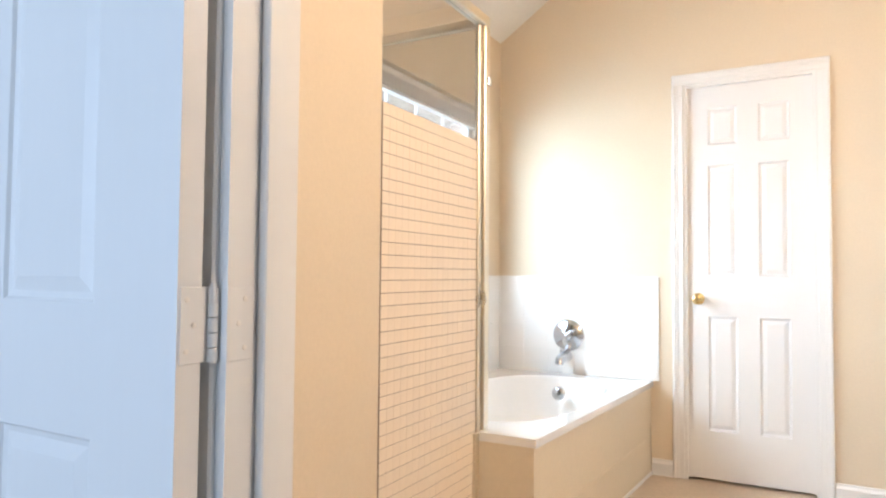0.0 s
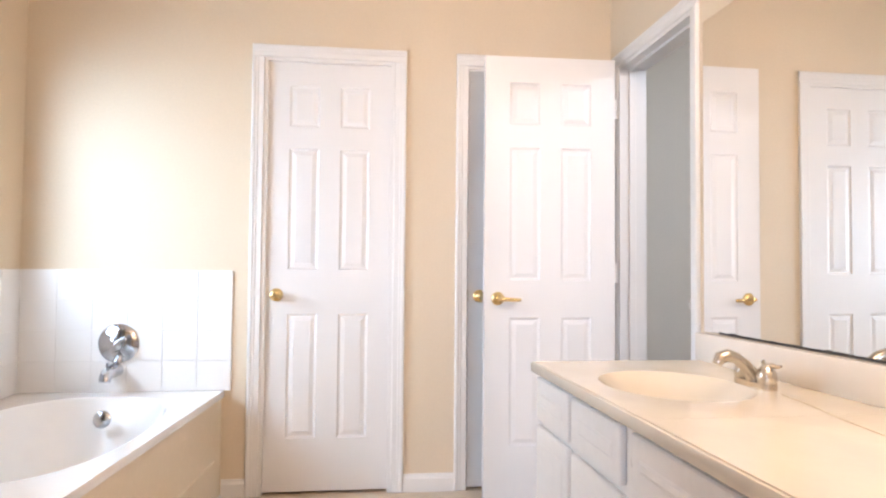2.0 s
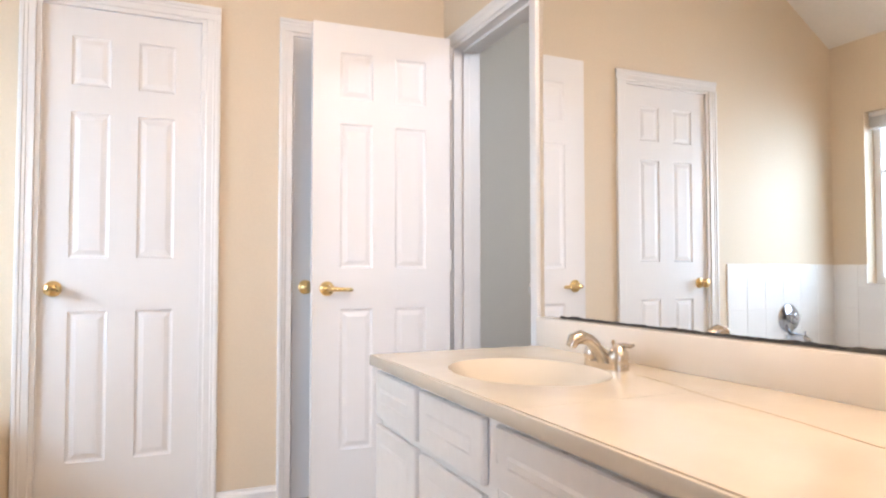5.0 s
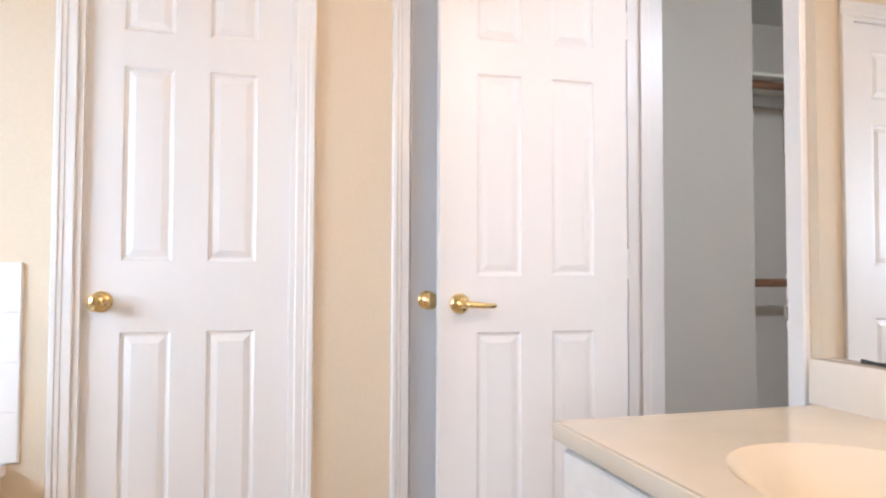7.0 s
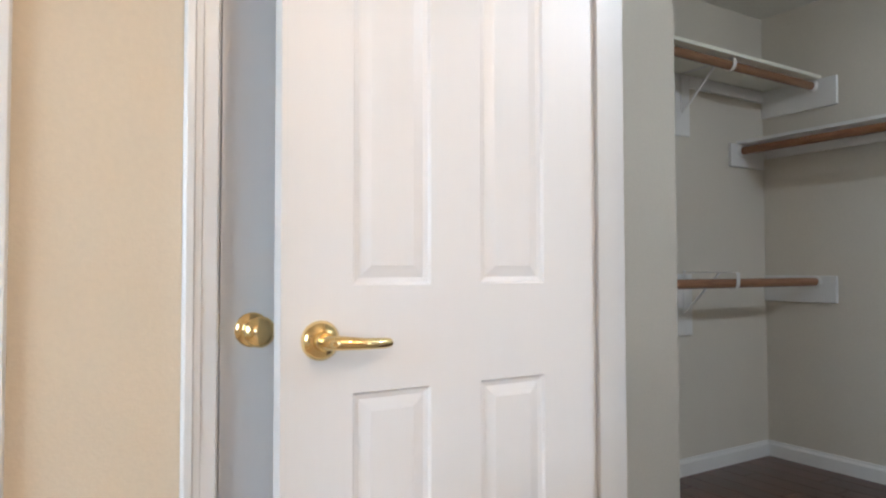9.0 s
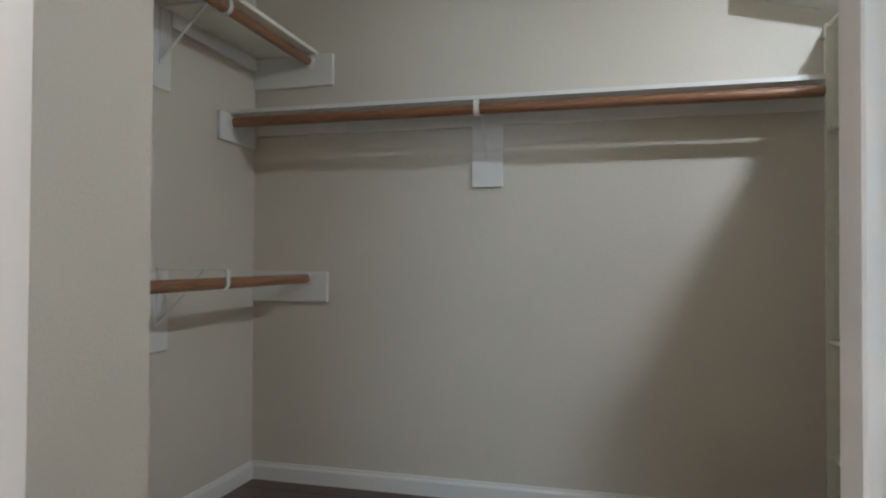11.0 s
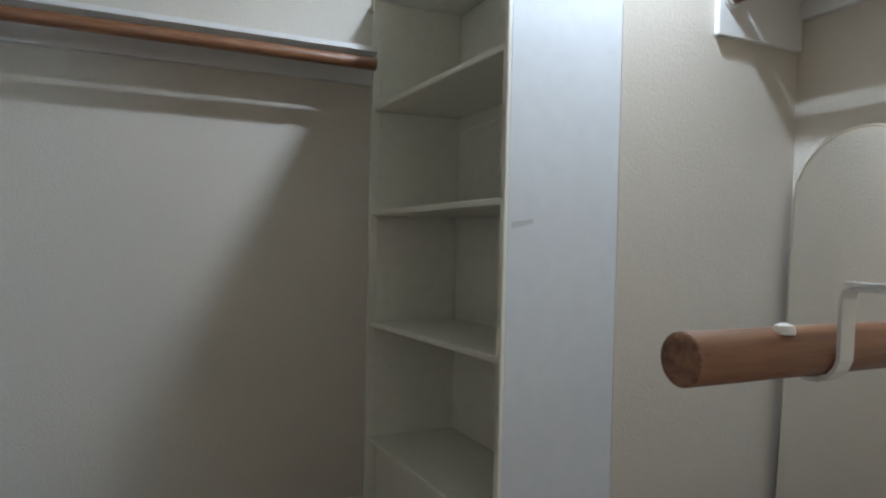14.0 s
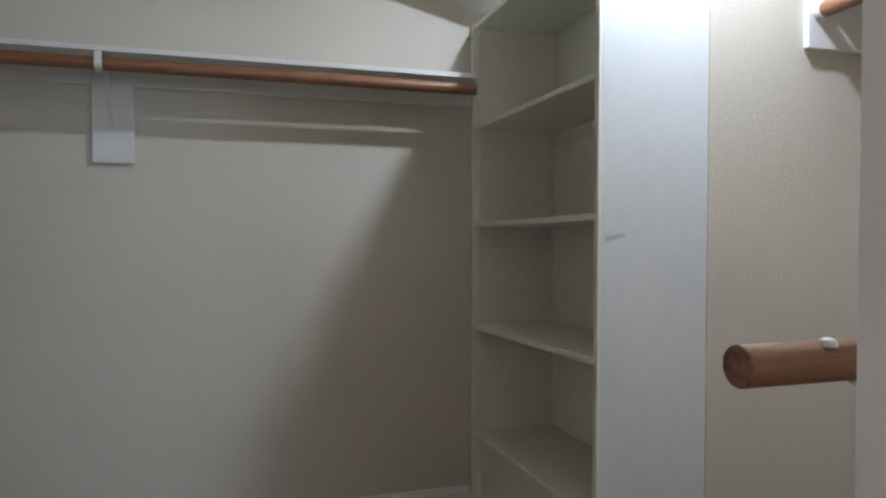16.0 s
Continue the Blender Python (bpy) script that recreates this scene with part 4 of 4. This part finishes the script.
b = board("rod_end_board", (CX - 0.018, CX, 4.228, CL - 0.001, 1.880, 2.030), "white painted board holding the upper rod end", "board", "rod boards")
socket(b, (CX - 0.018, RY, RZ2), (-1, 0, 0))
b = board("rod_end_board", (3.508, CX - 0.019, CL - 0.018, CL, 1.590, 1.715), "white painted board under the long shelf end", "board", "rod boards")
socket(b, (3.592, CL - 0.018, 1.676), (0, -1, 0))
for z0, z1 in ((0.700, 1.010), (1.712, 2.028)):
    board("bracket_board", (3.052, 3.177, CL - 0.016, CL, z0, z1), "white painted board behind a rod bracket", "board", "rod boards")
bracket((3.114, CL - 0.016, RZ1 + R + 0.001), (0, -1, 0), 0.22, CL - 0.016 - RY, "white steel bracket carrying the lower rod", "rod brackets")
bracket((3.114, CL - 0.016, RZ2 + R + 0.001), (0, -1, 0), 0.22, CL - 0.016 - RY, "white steel bracket under the upper shelf", "rod brackets", 0.005)
for z, lab in ((RZ1, "reddish brown wooden rod at waist height"), (RZ2, "reddish brown wooden rod under the upper shelf")):
    ob = thing("closet_rod", (3.0, RY, z), lab, "closet rod", "closet rods")
    part("pole", rod(bmesh.new(), (2.292, RY, z), (CX - 0.02, RY, z), R, sides=28), RODX, ob, "", True)
sh = thing("closet_shelf", (3.0, 4.45, 2.02), "white painted upper shelf on cleats", "shelf", "closet shelves")
part("board", boxed(2.292, CX - 0.001, 4.312, CL - 0.001, 2.031, 2.049, bevel=0.002), SHELFPAINT, sh)
part("cleat", boxed(2.292, 3.051, CL - 0.018, CL - 0.001, 1.967, 2.030, bevel=0.002), TRIM, sh)
part("cleat", boxed(3.178, CX - 0.019, CL - 0.018, CL - 0.001, 1.967, 2.030, bevel=0.002), TRIM, sh)

# far wall: the long rod and shelf
CXR, CZ = 3.592, 1.676
ob = thing("closet_rod", (CXR, 3.3, CZ), "long reddish brown wooden rod under the shelf", "closet rod", "closet rods")
part("pole", rod(bmesh.new(), (CXR, 2.214, CZ), (CXR, CL - 0.02, CZ), R, sides=28), ROD, ob, "", True)
sh = thing("closet_shelf", (3.67, 3.3, 1.69), "long white painted shelf on a cleat", "shelf", "closet shelves")
_out = [(3.583, 2.210), (CX - 0.001, 2.154), (CX - 0.001, CL - 0.002), (3.583, CL - 0.002)]
part("board", prism(bmesh.new(), _out, "z", 1.716, 1.733), TRIM, sh)
part("cleat", boxed(CX - 0.018, CX - 0.001, 2.154, 3.420, 1.652, 1.7155, bevel=0.002), TRIM, sh)
part("cleat", boxed(CX - 0.018, CX - 0.001, 3.558, CL - 0.002, 1.652, 1.7155, bevel=0.002), TRIM, sh)
board("bracket_board", (CX - 0.020, CX, 3.421, 3.557, 1.380, 1.7155), "white painted board behind the long rod's bracket", "board", "rod boards")
bracket((CX - 0.020, 3.489, CZ + R + 0.001), (-1, 0, 0), 0.22, CX - 0.020 - CXR, "white steel bracket carrying the long rod", "rod brackets", 0.008)

# shelf unit beside the far wall
UX0, UX1, UY0, UY1, UT = KX - 0.002, CX - 0.001, 1.778, 2.120, 1.992
unit = thing("shelf_unit", ((UX0 + UX1) / 2, 1.92, 0), "white painted open shoe shelf unit, empty", "shelf unit")
part("end_panel", boxed(UX0, UX0 + 0.019, UY0, UY1, 0, UT, bevel=0.002), PANELPAINT, unit, "pale bluish white end panel with a scuff")
part("far_panel", boxed(UX1 - 0.019, UX1, UY0, UY1, 0, UT, bevel=0.002), SHELFPAINT, unit)
part("back_panel", boxed(UX0 + 0.019, UX1 - 0.019, UY0, UY0 + 0.006, 0, UT), SHELFPAINT, unit)
part("face_edge", boxed(UX0 - 0.002, UX0 + 0.020, UY1, UY1 + 0.012, 0, UT, bevel=0.002), SHELFPAINT, unit, "cream front edge strip")
part("face_edge", boxed(UX1 - 0.020, UX1, UY1, UY1 + 0.032, 0, UT, bevel=0.002), SHELFPAINT, unit, "cream front edge strip")
# shelves hang a little out of level: height at the far panel and at the end panel
for zf, ze in ((0.317, 0.340), (0.760, 0.789), (1.180, 1.190), (1.577, 1.577), (UT - 0.001, UT - 0.001)):
    _bm = boxed(UX0 + 0.019, UX1 - 0.019, UY0 + 0.006, UY1 + 0.004, -0.019, 0.0, bevel=0.003)
    for v in _bm.verts:
        u = (v.co.x - UX0) / (UX1 - UX0)
        v.co.z += ze + (zf - ze) * u
        v.co.y += 0.020 * u if v.co.y > UY1 - 0.02 else 0.0
    part("shelf", _bm, SHELFPAINT, unit)
part("kick_board", boxed(UX0 + 0.019, UX1 - 0.019, UY1 - 0.03, UY1 - 0.015, 0, 0.296), SHELFPAINT, unit)
for k in range(3):
    z = (0.760, 1.180, 1.577)[k]
    part("back_cleat", boxed(UX0 + 0.019, UX1 - 0.019, UY0 + 0.006, UY0 + 0.018, z - 0.07, z - 0.0195), SHELFPAINT, unit)
_bm = bmesh.new()
for k in range(5):
    box(_bm, UX0 - 0.0006, UX0 - 0.0001, UY1 - 0.075 + 0.012 * k, UY1 - 0.060 + 0.012 * k, 1.125 - 0.003 * k, 1.136 - 0.002 * k)
part("scuff", _bm, surface("grey_scuff", (0.60, 0.61, 0.63), 0.6, vary=0.15, grain=200), unit, "small grey scuff mark")
part("screw_eye", lathe(bmesh.new(), [(0.006, 0), (0.006, 0.004), (0.003, 0.012), (0.007, 0.016), (0.004, 0.022)], Matrix.Translation((UX1 - 0.012, UY1 + 0.032, 1.93)) @ pose(0, 0, 0, -90, 0, 0), 12), NICKEL, unit, "small metal screw eye", True)

# nook on the other side of the doorway: waist rod, upper rod with shelf, arched mirror
NX, NZ, NY = 1.854, 0.985, 2.518
ob = thing("closet_rod", (NX, 1.9, NZ), "worn reddish brown rod with a rough sawn end", "closet rod", "closet rods")
part("pole", rod(bmesh.new(), (NX, CR + 0.002, NZ), (NX, NY, NZ), 0.0245, sides=36), ROD, ob, "", True)
part("sawn_end", lathe(bmesh.new(), [(0.0243, 0), (0.0240, 0.0012), (0.0225, 0.0022), (0.012, 0.0018), (0.004, 0.0024)], Matrix.Translation((NX, NY, NZ)) @ pose(0, 0, 0, -90, 0, 0), 30), RODEND, ob, "dark rough sawn end grain", True)
part("nick", boxed(NX + 0.0225, NX + 0.0250, NY - 0.028, NY - 0.024, NZ - 0.010, NZ + 0.002), RODEND, ob, "small dark nick")
_r = R
R = 0.0245
bracket((WX + 0.131, 2.342, NZ + R + 0.001), (1, 0, 0), 0.22, NX - WX - 0.131, "white steel bracket hooked round the worn rod", "rod brackets", 0.039, True)
R = _r
clip = thing("rod_stop", (NX - 0.02, 2.405, NZ + 0.02), "small white plastic stop on the rod", "rod stop")
part("cap", lathe(bmesh.new(), [(0.010, 0), (0.010, 0.004), (0.008, 0.008), (0.003, 0.010)], Matrix.Translation((NX - 0.012, 2.405, NZ + 0.0195)), 18), TRIM, clip, "", True)
b = board("rod_end_board", (KX - 0.019, KX, CR + 0.001, 1.446, 1.686, 1.834), "white painted board holding the short upper rod", "board", "rod boards")
socket(b, (KX - 0.019, 1.400, 1.798), (-1, 0, 0))
ob = thing("closet_rod", (2.1, 1.400, 1.798), "reddish brown rod above the arched mirror", "closet rod", "closet rods")
part("pole", rod(bmesh.new(), (WX + 0.135, 1.400, 1.798), (KX - 0.021, 1.400, 1.798), 0.0215, sides=28), RODX, ob, "", True)
sh = thing("closet_shelf", (2.1, 1.25, 1.83), "white painted shelf above the arched mirror", "shelf", "closet shelves")
part("board", boxed(WX + 0.132, KX - 0.001, CR + 0.001, 1.399, 1.835, 1.853, bevel=0.002), SHELFPAINT, sh)
part("cleat", boxed(WX + 0.132, KX - 0.020, CR + 0.001, CR + 0.018, 1.780, 1.834, bevel=0.002), TRIM, sh)
_bk = bracket((2.35, CR + 0.001, 1.795 + 0.0235), (0, 1, 0), 0.20, 0.31, "white steel bracket under the mirror shelf", "rod brackets", 0.008)

# arched mirror leaning in the corner
W2, HM = 0.205, 1.425
lean = new("arched_mirror")
lean.matrix_world = pose(2.600, CR + 0.088, 0.0, 2.8, 0, 0)
tagged(lean, "tall arched mirror in a thin gold frame, leaning on the wall", "mirror")


def arch(w, h, steps=22):
    pts = [(-w, 0.004), (w, 0.004)]
    for k in range(steps + 1):
        a = math.pi * k / steps
        pts.append((w * math.cos(a), h - w + w * math.sin(a)))
    return pts


part("glass", prism(bmesh.new(), arch(W2 - 0.004, HM - 0.004), "y", -0.004, 0.004), MIRROR, lean, local=True)
part("backing", prism(bmesh.new(), arch(W2 - 0.002, HM - 0.002), "y", -0.012, -0.0045), BLACK, lean, local=True)
_loop = [(u, 0.0, v) for u, v in arch(W2, HM)]
part("frame", tube(bmesh.new(), _loop + [_loop[0]], 0.006, 10), GOLD, lean, "thin gold metal frame", True, True)

# ---- plank floor of the closet ----
PW = 0.118
_len = (0.9, 1.2, 1.5)
_meshes = [finish("plank", boxed(-PW / 2 + 0.0008, PW / 2 - 0.0008, 0.0008, L - 0.0008, -0.012, 0.0, bevel=0.0015), PLANK) for L in _len]
_x = WX + 0.133 + PW / 2
while _x < CX:
    _y = CR - random.uniform(0.1, 0.8)
    while _y < CL + 0.1:
        k = random.randrange(3)
        lo, hi = max(_y, CR - 0.05), min(_y + _len[k], CL + 0.05)
        if hi - lo > 0.1 and _x < CX + 0.03:
            whole = hi - lo > _len[k] - 0.001
            _ob = new("plank", _meshes[k] if whole else finish("plank", boxed(-PW / 2 + 0.0008, PW / 2 - 0.0008, 0.0008, hi - lo - 0.0008, -0.012, 0.0, bevel=0.0015), PLANK))
            _ob.location = (_x, lo, 0)
            _ob.parent = closet_floor
        _y += _len[k]
    _x += PW
structure("threshold", boxed(WX - 0.01, WX + 0.132, CD[0] + 0.016, CD[1] - 0.016, -0.012, 0.004, bevel=0.002), PLANK, "dark wooden threshold strip", "threshold")
